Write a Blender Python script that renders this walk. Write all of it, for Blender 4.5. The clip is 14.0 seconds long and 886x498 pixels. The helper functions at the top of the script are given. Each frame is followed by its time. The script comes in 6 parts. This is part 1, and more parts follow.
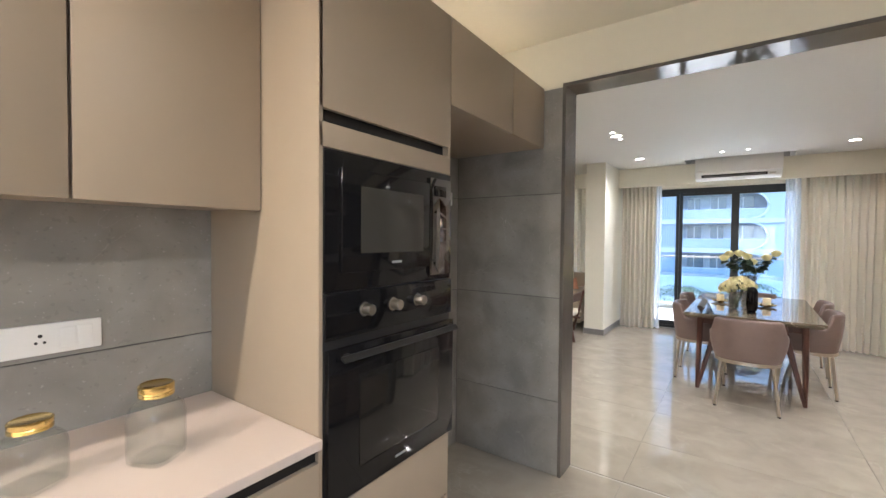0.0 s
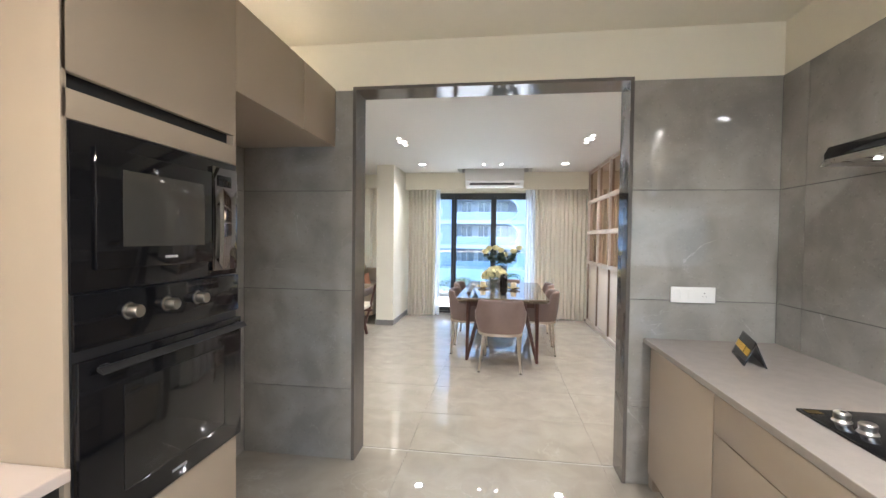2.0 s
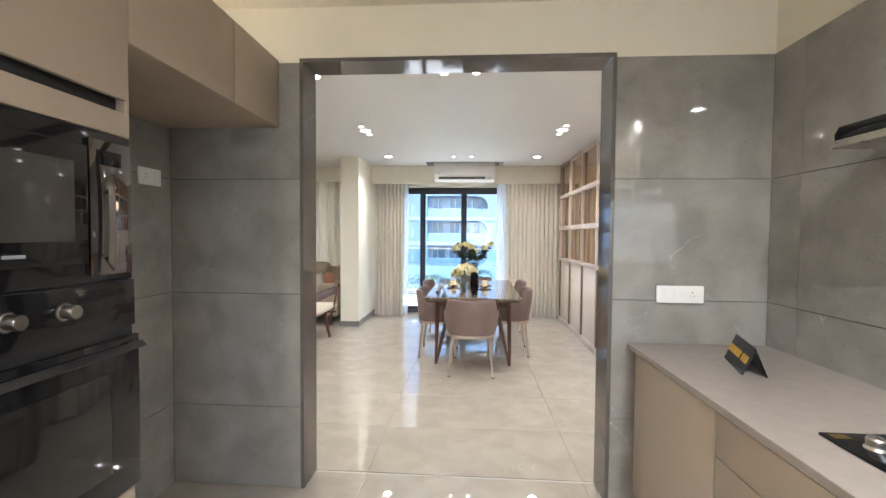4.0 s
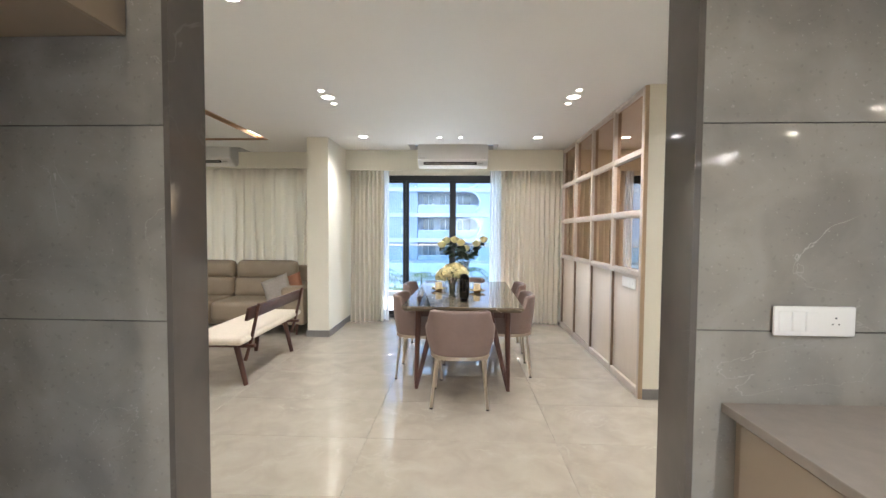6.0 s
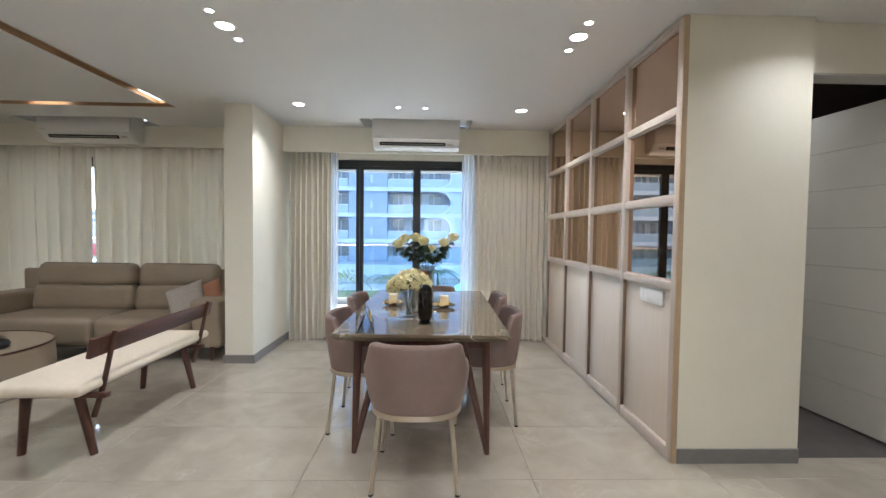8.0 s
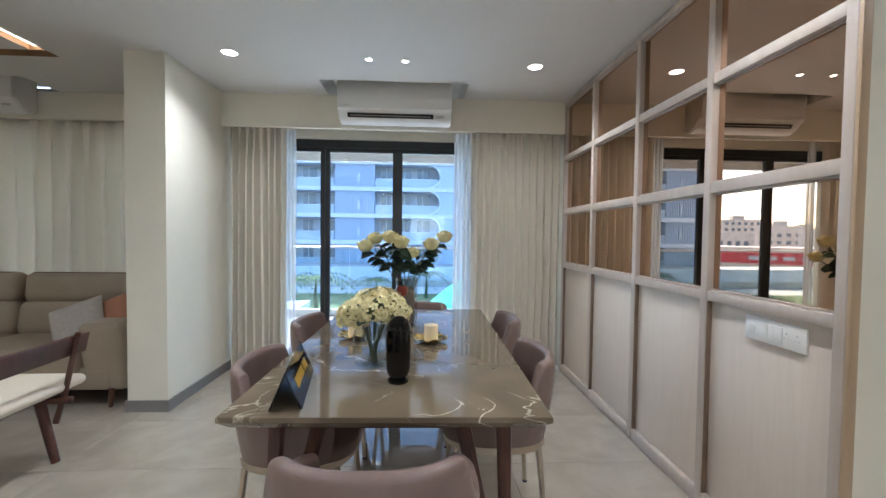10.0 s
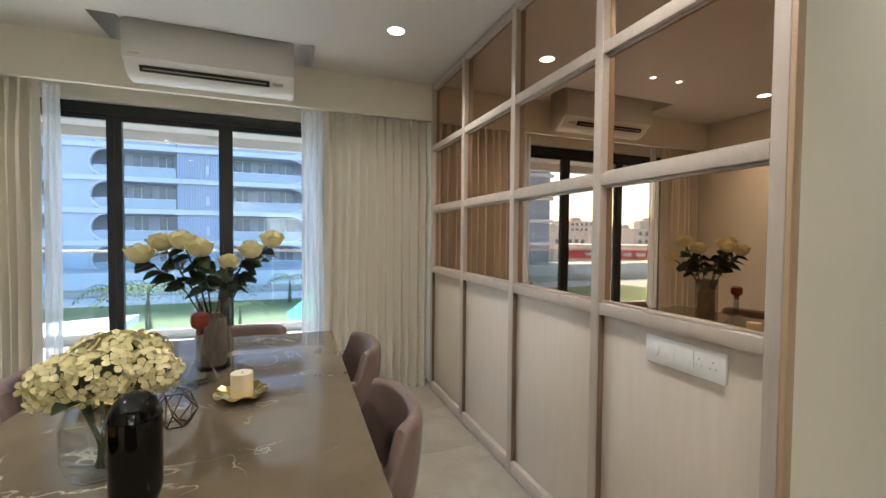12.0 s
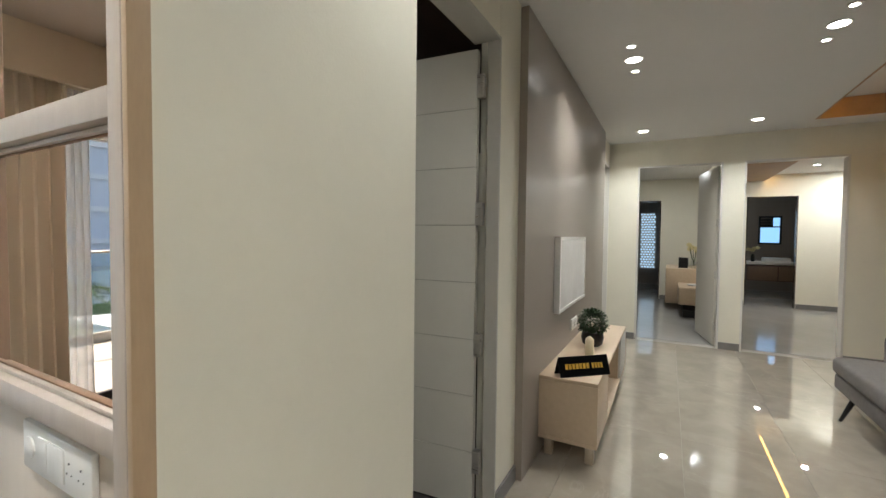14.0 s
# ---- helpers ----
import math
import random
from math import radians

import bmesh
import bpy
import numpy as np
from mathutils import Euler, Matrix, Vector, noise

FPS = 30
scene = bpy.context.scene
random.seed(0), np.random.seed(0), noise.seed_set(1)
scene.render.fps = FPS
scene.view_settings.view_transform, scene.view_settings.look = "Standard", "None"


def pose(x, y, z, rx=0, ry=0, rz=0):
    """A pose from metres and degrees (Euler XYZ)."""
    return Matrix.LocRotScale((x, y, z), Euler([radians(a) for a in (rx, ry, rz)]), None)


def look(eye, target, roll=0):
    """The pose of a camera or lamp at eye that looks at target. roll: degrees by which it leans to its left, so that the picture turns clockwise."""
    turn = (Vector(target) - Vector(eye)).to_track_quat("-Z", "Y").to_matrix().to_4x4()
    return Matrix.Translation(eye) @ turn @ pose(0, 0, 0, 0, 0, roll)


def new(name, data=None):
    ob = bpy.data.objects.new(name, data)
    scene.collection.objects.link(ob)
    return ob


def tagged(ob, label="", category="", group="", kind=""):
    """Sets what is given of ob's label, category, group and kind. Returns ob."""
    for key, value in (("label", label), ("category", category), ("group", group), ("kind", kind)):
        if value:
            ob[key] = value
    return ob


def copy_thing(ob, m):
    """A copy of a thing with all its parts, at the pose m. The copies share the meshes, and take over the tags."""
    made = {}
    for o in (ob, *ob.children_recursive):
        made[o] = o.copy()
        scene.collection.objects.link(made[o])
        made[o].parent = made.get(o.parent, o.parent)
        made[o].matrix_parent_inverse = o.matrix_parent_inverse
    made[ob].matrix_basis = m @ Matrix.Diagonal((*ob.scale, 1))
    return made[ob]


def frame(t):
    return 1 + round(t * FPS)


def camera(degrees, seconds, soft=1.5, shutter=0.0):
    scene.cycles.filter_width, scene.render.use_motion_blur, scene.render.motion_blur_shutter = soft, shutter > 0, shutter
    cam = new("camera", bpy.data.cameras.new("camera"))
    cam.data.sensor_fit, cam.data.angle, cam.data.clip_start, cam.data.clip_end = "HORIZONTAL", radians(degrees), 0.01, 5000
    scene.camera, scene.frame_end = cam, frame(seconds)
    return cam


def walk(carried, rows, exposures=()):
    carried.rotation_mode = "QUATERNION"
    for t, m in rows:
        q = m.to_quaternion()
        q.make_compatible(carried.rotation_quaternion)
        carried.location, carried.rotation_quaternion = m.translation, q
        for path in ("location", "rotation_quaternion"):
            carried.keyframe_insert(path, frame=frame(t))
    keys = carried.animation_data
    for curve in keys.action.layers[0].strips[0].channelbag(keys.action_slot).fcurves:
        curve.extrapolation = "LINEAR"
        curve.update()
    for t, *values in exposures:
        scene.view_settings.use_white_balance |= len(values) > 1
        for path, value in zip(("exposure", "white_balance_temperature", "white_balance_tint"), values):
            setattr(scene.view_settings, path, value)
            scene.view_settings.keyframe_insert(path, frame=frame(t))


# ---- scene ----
cam = camera(93.5, 14.0)
PATH = [
    (0, (-0.238, 0.595, 1.449), (-1.393, 2.227, 1.398), 0.5),
    (0.5, (-0.224, 0.565, 1.443), (-1.074, 2.374, 1.392), 0.6),
    (1, (-0.203, 0.534, 1.439), (-0.796, 2.444, 1.385), 0.7),
    (1.5, (-0.194, 0.516, 1.433), (-0.589, 2.476, 1.382), 0.6),
    (2, (-0.19, 0.501, 1.434), (-0.452, 2.483, 1.382), 0.7),
    (2.5, (-0.189, 0.501, 1.433), (-0.374, 2.492, 1.378), 0.7),
    (3, (-0.191, 0.546, 1.432), (-0.336, 2.54, 1.376), 0.7),
    (5.5, (-0.154, 1.473, 1.4), (-0.265, 3.468, 1.319), 0.3),
    (6, (-0.156, 1.738, 1.389), (-0.239, 3.734, 1.309), 0.4),
    (6.5, (-0.153, 2.018, 1.377), (-0.196, 4.016, 1.298), 0.6),
    (7, (-0.146, 2.291, 1.369), (-0.143, 4.289, 1.29), 0.6),
    (7.5, (-0.124, 2.58, 1.348), (-0.087, 4.578, 1.275), 0.7),
    (8, (-0.078, 2.873, 1.338), (-0.024, 4.871, 1.266), 0.7),
    (10.5, (-0.032, 4.189, 1.313), (0.122, 6.182, 1.25), 0.7),
    (11, (-0.018, 4.343, 1.308), (0.247, 6.324, 1.246), 0.6),
    (11.5, (0.05, 4.492, 1.317), (0.506, 6.438, 1.253), 0.5),
    (12, (0.173, 4.584, 1.329), (0.878, 6.454, 1.268), 0.5),
    (12.5, (0.345, 4.654, 1.338), (1.35, 6.382, 1.277), 0.5),
    (13, (0.536, 4.689, 1.329), (1.845, 6.199, 1.271), 0.5),
    (13.5, (0.779, 4.656, 1.334), (2.347, 5.897, 1.269), 0.5),
    (14, (1.038, 4.578, 1.369), (2.796, 5.529, 1.3), 0.6),
]
walk(cam, [(t, look(eye, target, roll)) for t, eye, target, roll in PATH], exposures=[(0, 2.95, 6080, 14), (1.5, 3.1, 5930, 13), (3, 3.24, 5960, 13), (5.5, 3.14, 6050, 13), (6.5, 3.02, 6170, 12), (7.5, 2.83, 6080, 12), (8, 2.68, 5850, 11), (10.5, 2.4, 5600, 10), (11, 2.36, 5750, 10), (12, 2.3, 6450, 10), (12.5, 2.3, 7150, 10), (13, 2.32, 7650, 10), (13.5, 2.42, 6100, 8), (14, 2.56, 6050, 7)])

# ---------------------------------------------------------------- light
world = bpy.data.worlds.new("world")
scene.world = world
world.use_nodes = True
wn = world.node_tree
sky = wn.nodes.new("ShaderNodeTexSky")
sky.sky_type = "NISHITA"
sky.sun_disc = False
sky.sun_elevation = radians(48)
sky.sun_rotation = radians(-20)
sky.dust_density = 1.2
wn.links.new(sky.outputs[0], wn.nodes["Background"].inputs[0])
wn.nodes["Background"].inputs[1].default_value = 0.15

sun = new("sun", bpy.data.lights.new("sun", "SUN"))
sun.data.energy = 4.0
sun.data.angle = radians(3)
sun.data.color = (1.0, 0.95, 0.88)
sun.matrix_world = look((0, 0, 30), (20 * math.cos(radians(48)) * math.sin(radians(20)), -20 * math.cos(radians(48)) * math.cos(radians(20)), 30 - 20 * math.sin(radians(48))))

# the sky's light in the opening of the kitchen window
daylight = new("window_daylight", bpy.data.lights.new("window_daylight", "AREA"))
daylight.data.shape, daylight.data.size, daylight.data.size_y = "RECTANGLE", 1.15, 0.95
daylight.data.energy, daylight.data.color = 2.8, (0.74, 0.87, 1.0)
daylight.matrix_world = pose(0.2, -1.49, 1.5, 90)
LAMP = (1.0, 0.965, 0.91)
KLAMP = (1.0, 0.88, 0.72)
LAMP_W = 2.2


def lamp(x, y, z, watts, size=0.09, colour=LAMP, beam=180):
    """The light of one ceiling fitting, a disc that shines down."""
    data = bpy.data.lights.new("downlight_lamp", "AREA")
    data.shape, data.size, data.energy, data.color = "DISK", size, watts, colour
    data.spread = radians(beam)
    ob = new("downlight_lamp", data)
    ob.matrix_world = pose(x, y, z)
    return ob

# ---------------------------------------------------------------- materials
def mat(name, colour, rough=0.5, metal=0.0, grain=0.0, scale=8.0, bump=0.0, bump_scale=60.0, second=None, stretch=(1, 1, 1), coat=0.0, spread=0.0, detail=4.0, gloss=0.5):
    """A principled material: base colour mottled at two scales, fine relief, and a spread from piece to piece."""
    m = bpy.data.materials.new(name)
    m.use_nodes = True
    nt = m.node_tree
    b = nt.nodes["Principled BSDF"]
    b.inputs["Roughness"].default_value = rough
    b.inputs["Metallic"].default_value = metal
    b.inputs["Coat Weight"].default_value = coat
    b.inputs["Coat Roughness"].default_value = 0.08
    b.inputs["Specular IOR Level"].default_value = gloss
    b.inputs["Base Color"].default_value = (*colour, 1)
    co = nt.nodes.new("ShaderNodeTexCoord")
    mp = nt.nodes.new("ShaderNodeMapping")
    mp.inputs["Scale"].default_value = stretch
    nt.links.new(co.outputs["Object"], mp.inputs[0])
    if grain > 0 or second:
        n1 = nt.nodes.new("ShaderNodeTexNoise")
        n1.inputs["Scale"].default_value, n1.inputs["Detail"].default_value = scale, detail
        n2 = nt.nodes.new("ShaderNodeTexNoise")
        n2.inputs["Scale"].default_value, n2.inputs["Detail"].default_value = scale * 9, 3
        nt.links.new(mp.outputs[0], n1.inputs["Vector"])
        nt.links.new(mp.outputs[0], n2.inputs["Vector"])
        add = nt.nodes.new("ShaderNodeMath")
        add.operation = "MULTIPLY_ADD"
        add.inputs[1].default_value = 0.35
        nt.links.new(n2.outputs[0], add.inputs[0])
        nt.links.new(n1.outputs[0], add.inputs[2])
        ramp = nt.nodes.new("ShaderNodeValToRGB")
        other = second or tuple(c * (1 - grain) for c in colour)
        ramp.color_ramp.elements[0].position, ramp.color_ramp.elements[1].position = 0.42, 0.92
        ramp.color_ramp.elements[0].color = (*other, 1)
        ramp.color_ramp.elements[1].color = (*colour, 1)
        nt.links.new(add.outputs[0], ramp.inputs[0])
        out = ramp.outputs[0]
        if spread:
            info = nt.nodes.new("ShaderNodeObjectInfo")
            mr = nt.nodes.new("ShaderNodeMapRange")
            mr.inputs[3].default_value, mr.inputs[4].default_value = 1 - spread, 1 + spread
            nt.links.new(info.outputs["Random"], mr.inputs[0])
            hs = nt.nodes.new("ShaderNodeHueSaturation")
            nt.links.new(mr.outputs[0], hs.inputs["Value"])
            nt.links.new(out, hs.inputs["Color"])
            out = hs.outputs[0]
        nt.links.new(out, b.inputs["Base Color"])
        rr = nt.nodes.new("ShaderNodeMapRange")
        rr.inputs[3].default_value, rr.inputs[4].default_value = rough * 0.88, min(1, rough * 1.15)
        nt.links.new(n1.outputs[0], rr.inputs[0])
        nt.links.new(rr.outputs[0], b.inputs["Roughness"])
    if bump > 0:
        n3 = nt.nodes.new("ShaderNodeTexNoise")
        n3.inputs["Scale"].default_value, n3.inputs["Detail"].default_value = bump_scale, 5
        nt.links.new(mp.outputs[0], n3.inputs["Vector"])
        bp = nt.nodes.new("ShaderNodeBump")
        bp.inputs["Strength"].default_value, bp.inputs["Distance"].default_value = bump, 0.01
        nt.links.new(n3.outputs[0], bp.inputs["Height"])
        nt.links.new(bp.outputs[0], b.inputs["Normal"])
    return m


def marble(name, base, cloud, vein, rough, vein_scale=1.3, vein_width=0.03, amount=0.8, per_piece=True, speck=0.0, ior=1.5, cloud_scale=2.2):
    """Polished stone: soft clouds, thin veins of a warped noise, another cut on every piece."""
    m = bpy.data.materials.new(name)
    m.use_nodes = True
    nt = m.node_tree
    b = nt.nodes["Principled BSDF"]
    b.inputs["Roughness"].default_value = rough
    b.inputs["IOR"].default_value = ior
    co = nt.nodes.new("ShaderNodeTexCoord")
    vec = nt.nodes.new("ShaderNodeVectorMath")
    vec.operation = "ADD"
    nt.links.new(co.outputs["Object"], vec.inputs[0])
    if per_piece:
        info = nt.nodes.new("ShaderNodeObjectInfo")
        sc = nt.nodes.new("ShaderNodeMath")
        sc.operation = "MULTIPLY"
        sc.inputs[1].default_value = 40.0
        nt.links.new(info.outputs["Random"], sc.inputs[0])
        nt.links.new(sc.outputs[0], vec.inputs[1])
    clouds = nt.nodes.new("ShaderNodeTexNoise")
    clouds.inputs["Scale"].default_value, clouds.inputs["Detail"].default_value, clouds.inputs["Distortion"].default_value = cloud_scale, 8, 0.5
    nt.links.new(vec.outputs[0], clouds.inputs["Vector"])
    ramp = nt.nodes.new("ShaderNodeValToRGB")
    ramp.color_ramp.elements[0].position, ramp.color_ramp.elements[1].position = 0.32, 0.7
    ramp.color_ramp.elements[0].color, ramp.color_ramp.elements[1].color = (*cloud, 1), (*base, 1)
    nt.links.new(clouds.outputs[0], ramp.inputs[0])
    warp = nt.nodes.new("ShaderNodeTexNoise")
    warp.inputs["Scale"].default_value, warp.inputs["Detail"].default_value, warp.inputs["Distortion"].default_value = vein_scale, 5, 1.6
    nt.links.new(vec.outputs[0], warp.inputs["Vector"])
    d = nt.nodes.new("ShaderNodeMath")
    d.operation = "SUBTRACT"
    d.inputs[1].default_value = 0.5
    nt.links.new(warp.outputs[0], d.inputs[0])
    a = nt.nodes.new("ShaderNodeMath")
    a.operation = "ABSOLUTE"
    nt.links.new(d.outputs[0], a.inputs[0])
    v = nt.nodes.new("ShaderNodeMapRange")
    v.inputs[1].default_value, v.inputs[2].default_value, v.inputs[3].default_value, v.inputs[4].default_value = 0.0, vein_width, amount, 0.0
    nt.links.new(a.outputs[0], v.inputs[0])
    gate = nt.nodes.new("ShaderNodeTexNoise")
    gate.inputs["Scale"].default_value = 2.6
    nt.links.new(vec.outputs[0], gate.inputs["Vector"])
    g = nt.nodes.new("ShaderNodeMapRange")
    g.inputs[1].default_value, g.inputs[2].default_value = 0.5, 0.68
    nt.links.new(gate.outputs[0], g.inputs[0])
    mul = nt.nodes.new("ShaderNodeMath")
    mul.operation = "MULTIPLY"
    nt.links.new(v.outputs[0], mul.inputs[0])
    nt.links.new(g.outputs[0], mul.inputs[1])
    mix = nt.nodes.new("ShaderNodeMix")
    mix.data_type = "RGBA"
    nt.links.new(mul.outputs[0], mix.inputs["Factor"])
    nt.links.new(ramp.outputs[0], mix.inputs["A"])
    mix.inputs["B"].default_value = (*vein, 1)
    out = mix.outputs["Result"]
    if speck:
        for sc_, lo, hi, col in ((55.0, 0.66, 0.72, tuple(c * 0.45 for c in base)), (90.0, 0.70, 0.76, vein)):
            n = nt.nodes.new("ShaderNodeTexNoise")
            n.inputs["Scale"].default_value, n.inputs["Detail"].default_value = sc_, 1
            nt.links.new(vec.outputs[0], n.inputs["Vector"])
            r = nt.nodes.new("ShaderNodeMapRange")
            r.inputs[1].default_value, r.inputs[2].default_value, r.inputs[4].default_value = lo, hi, speck
            nt.links.new(n.outputs[0], r.inputs[0])
            m2 = nt.nodes.new("ShaderNodeMix")
            m2.data_type = "RGBA"
            nt.links.new(r.outputs[0], m2.inputs["Factor"])
            nt.links.new(out, m2.inputs["A"])
            m2.inputs["B"].default_value = (*col, 1)
            out = m2.outputs["Result"]
    nt.links.new(out, b.inputs["Base Color"])
    rr = nt.nodes.new("ShaderNodeMapRange")
    rr.inputs[3].default_value, rr.inputs[4].default_value = rough * 0.7, rough * 1.4
    nt.links.new(clouds.outputs[0], rr.inputs[0])
    nt.links.new(rr.outputs[0], b.inputs["Roughness"])
    return m


def glow(name, colour, strength):
    m = bpy.data.materials.new(name)
    m.use_nodes = True
    b = m.node_tree.nodes["Principled BSDF"]
    b.inputs["Base Color"].default_value = (*colour, 1)
    b.inputs["Emission Color"].default_value = (*colour, 1)
    b.inputs["Emission Strength"].default_value = strength
    return m


def pane_glass(name, tint=(0.94, 0.97, 1.0), gloss=1.0):
    """A thin pane: clear, with the mirror gloss of its angle."""
    m = bpy.data.materials.new(name)
    m.use_nodes = True
    nt = m.node_tree
    nt.nodes.remove(nt.nodes["Principled BSDF"])
    t = nt.nodes.new("ShaderNodeBsdfTransparent")
    t.inputs[0].default_value = (*tint, 1)
    g = nt.nodes.new("ShaderNodeBsdfGlossy")
    g.inputs["Roughness"].default_value = 0.008
    f = nt.nodes.new("ShaderNodeLayerWeight")
    f.inputs[0].default_value = 0.5
    pw = nt.nodes.new("ShaderNodeMath")
    pw.operation = "POWER"
    pw.inputs[1].default_value = 4.0
    nt.links.new(f.outputs["Facing"], pw.inputs[0])
    sc = nt.nodes.new("ShaderNodeMath")
    sc.operation = "MULTIPLY_ADD"
    sc.inputs[1].default_value = 0.55 * gloss
    sc.inputs[2].default_value = 0.035 * gloss
    nt.links.new(pw.outputs[0], sc.inputs[0])
    mx = nt.nodes.new("ShaderNodeMixShader")
    nt.links.new(sc.outputs[0], mx.inputs[0])
    nt.links.new(t.outputs[0], mx.inputs[1])
    nt.links.new(g.outputs[0], mx.inputs[2])
    nt.links.new(mx.outputs[0], nt.nodes["Material Output"].inputs[0])
    return m


def cloth(name, colour, through_part, rough=0.9, clear=0.0, weave=300.0):
    """Woven fabric that lets part of the light through; clear: how open the weave of a sheer is."""
    m = bpy.data.materials.new(name)
    m.use_nodes = True
    nt = m.node_tree
    b = nt.nodes["Principled BSDF"]
    b.inputs["Roughness"].default_value = rough
    b.inputs["Sheen Weight"].default_value = 0.2
    co = nt.nodes.new("ShaderNodeTexCoord")
    mp = nt.nodes.new("ShaderNodeMapping")
    mp.inputs["Scale"].default_value = (1, 1, 0.25)
    nt.links.new(co.outputs["Object"], mp.inputs[0])
    n = nt.nodes.new("ShaderNodeTexNoise")
    n.inputs["Scale"].default_value, n.inputs["Detail"].default_value = weave, 2
    nt.links.new(mp.outputs[0], n.inputs["Vector"])
    r = nt.nodes.new("ShaderNodeValToRGB")
    r.color_ramp.elements[0].color = (*(c * 0.93 for c in colour), 1)
    r.color_ramp.elements[1].color = (*colour, 1)
    nt.links.new(n.outputs[0], r.inputs[0])
    nt.links.new(r.outputs[0], b.inputs["Base Color"])
    bp = nt.nodes.new("ShaderNodeBump")
    bp.inputs["Strength"].default_value, bp.inputs["Distance"].default_value = 0.12, 0.004
    nt.links.new(n.outputs[0], bp.inputs["Height"])
    nt.links.new(bp.outputs[0], b.inputs["Normal"])
    tr = nt.nodes.new("ShaderNodeBsdfTranslucent")
    tr.inputs[0].default_value = (*colour, 1)
    mx = nt.nodes.new("ShaderNodeMixShader")
    mx.inputs[0].default_value = through_part
    nt.links.new(b.outputs[0], mx.inputs[1])
    nt.links.new(tr.outputs[0], mx.inputs[2])
    last = mx
    if clear:
        tp = nt.nodes.new("ShaderNodeBsdfTransparent")
        mx2 = nt.nodes.new("ShaderNodeMixShader")
        mx2.inputs[0].default_value = clear
        nt.links.new(mx.outputs[0], mx2.inputs[1])
        nt.links.new(tp.outputs[0], mx2.inputs[2])
        last = mx2
    nt.links.new(last.outputs[0], nt.nodes["Material Output"].inputs[0])
    return m


M_FLOOR = marble("floor_marble", (0.40, 0.357, 0.292), (0.33, 0.29, 0.235), (0.56, 0.52, 0.455), 0.012, 3.0, 0.02, 0.28, ior=2.5, cloud_scale=5.0)
M_GROUT = mat("grout", (0.40, 0.37, 0.32), 0.8, grain=0.2)
M_KTILE = marble("grey_stone_tile", (0.325, 0.308, 0.279), (0.235, 0.221, 0.199), (0.60, 0.58, 0.54), 0.045, 1.6, 0.003, 0.45, speck=0.22, ior=1.6, cloud_scale=4.5)
M_KGROUT = mat("dark_grout", (0.09, 0.088, 0.08), 0.85, grain=0.2)
M_JAMB = marble("polished_grey_stone", (0.135, 0.12, 0.105), (0.10, 0.09, 0.08), (0.25, 0.24, 0.22), 0.06, 1.5, 0.008, 0.4)
M_TABLE = marble("brown_marble", (0.19, 0.147, 0.096), (0.115, 0.088, 0.058), (0.80, 0.70, 0.55), 0.03, 2.5, 0.012, 1.0, per_piece=False, ior=1.62)
M_WALL = mat("cream_wall_paint", (0.81, 0.775, 0.655), 0.55, grain=0.05, scale=3, bump=0.06, bump_scale=180)
M_KWALL = mat("kitchen_wall_paint", (0.78, 0.73, 0.60), 0.6, grain=0.05, scale=3, bump=0.06, bump_scale=180)
M_CEIL = mat("ceiling_paint", (0.70, 0.69, 0.665), 0.6, grain=0.03, scale=2, bump=0.03, bump_scale=200)
M_BASE = mat("grey_skirting", (0.22, 0.21, 0.20), 0.35, grain=0.15, scale=12)
M_CAB = mat("taupe_laminate", (0.35, 0.28, 0.205), 0.42, grain=0.04, scale=2.5, bump=0.03, bump_scale=160)
# near-black for cabinet bodies and plinths: shade of gaps and recesses as colour
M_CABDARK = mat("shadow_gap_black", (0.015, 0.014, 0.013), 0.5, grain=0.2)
M_COUNTER = mat("counter_quartz", (0.58, 0.49, 0.43), 0.33, grain=0.02, scale=2)
M_COUNTER2 = mat("taupe_quartz", (0.32, 0.28, 0.245), 0.16, grain=0.1, scale=20, bump=0.02, bump_scale=220)
M_BLACKGLASS = mat("black_oven_glass", (0.006, 0.006, 0.007), 0.07, grain=0.1, scale=2, gloss=0.3)
M_OVENWIN = mat("oven_window_glass", (0.046, 0.043, 0.037), 0.07, grain=0.15, scale=2, gloss=0.4)
M_OVENWINDARK = mat("oven_window_dark_glass", (0.014, 0.013, 0.012), 0.07, grain=0.15, scale=2, gloss=0.4)
M_KNOB = mat("dark_brushed_steel", (0.30, 0.28, 0.25), 0.3, 1.0, grain=0.1, scale=20)
M_BLACK = mat("black_plastic", (0.012, 0.012, 0.013), 0.35, grain=0.2, scale=20)
M_STEEL = mat("brushed_steel", (0.62, 0.60, 0.57), 0.28, 1.0, grain=0.1, scale=20, stretch=(1, 1, 14))
M_CHAMP = mat("champagne_metal", (0.58, 0.50, 0.40), 0.3, 1.0, grain=0.1, scale=20)
M_GOLD = mat("gold_metal", (0.80, 0.58, 0.22), 0.2, 1.0, grain=0.15, scale=18)
M_WHITE = mat("white_plastic", (0.80, 0.79, 0.76), 0.32, grain=0.03, scale=10)
M_LEATHER = mat("mauve_brown_leather", (0.20, 0.136, 0.113), 0.36, grain=0.18, scale=6, bump=0.12, bump_scale=260)
M_SOFA = mat("taupe_sofa_leather", (0.36, 0.293, 0.212), 0.42, grain=0.14, scale=4, bump=0.1, bump_scale=240)
M_SOFA2 = mat("grey_sofa_fabric", (0.20, 0.185, 0.175), 0.85, grain=0.25, scale=30, bump=0.3, bump_scale=420)
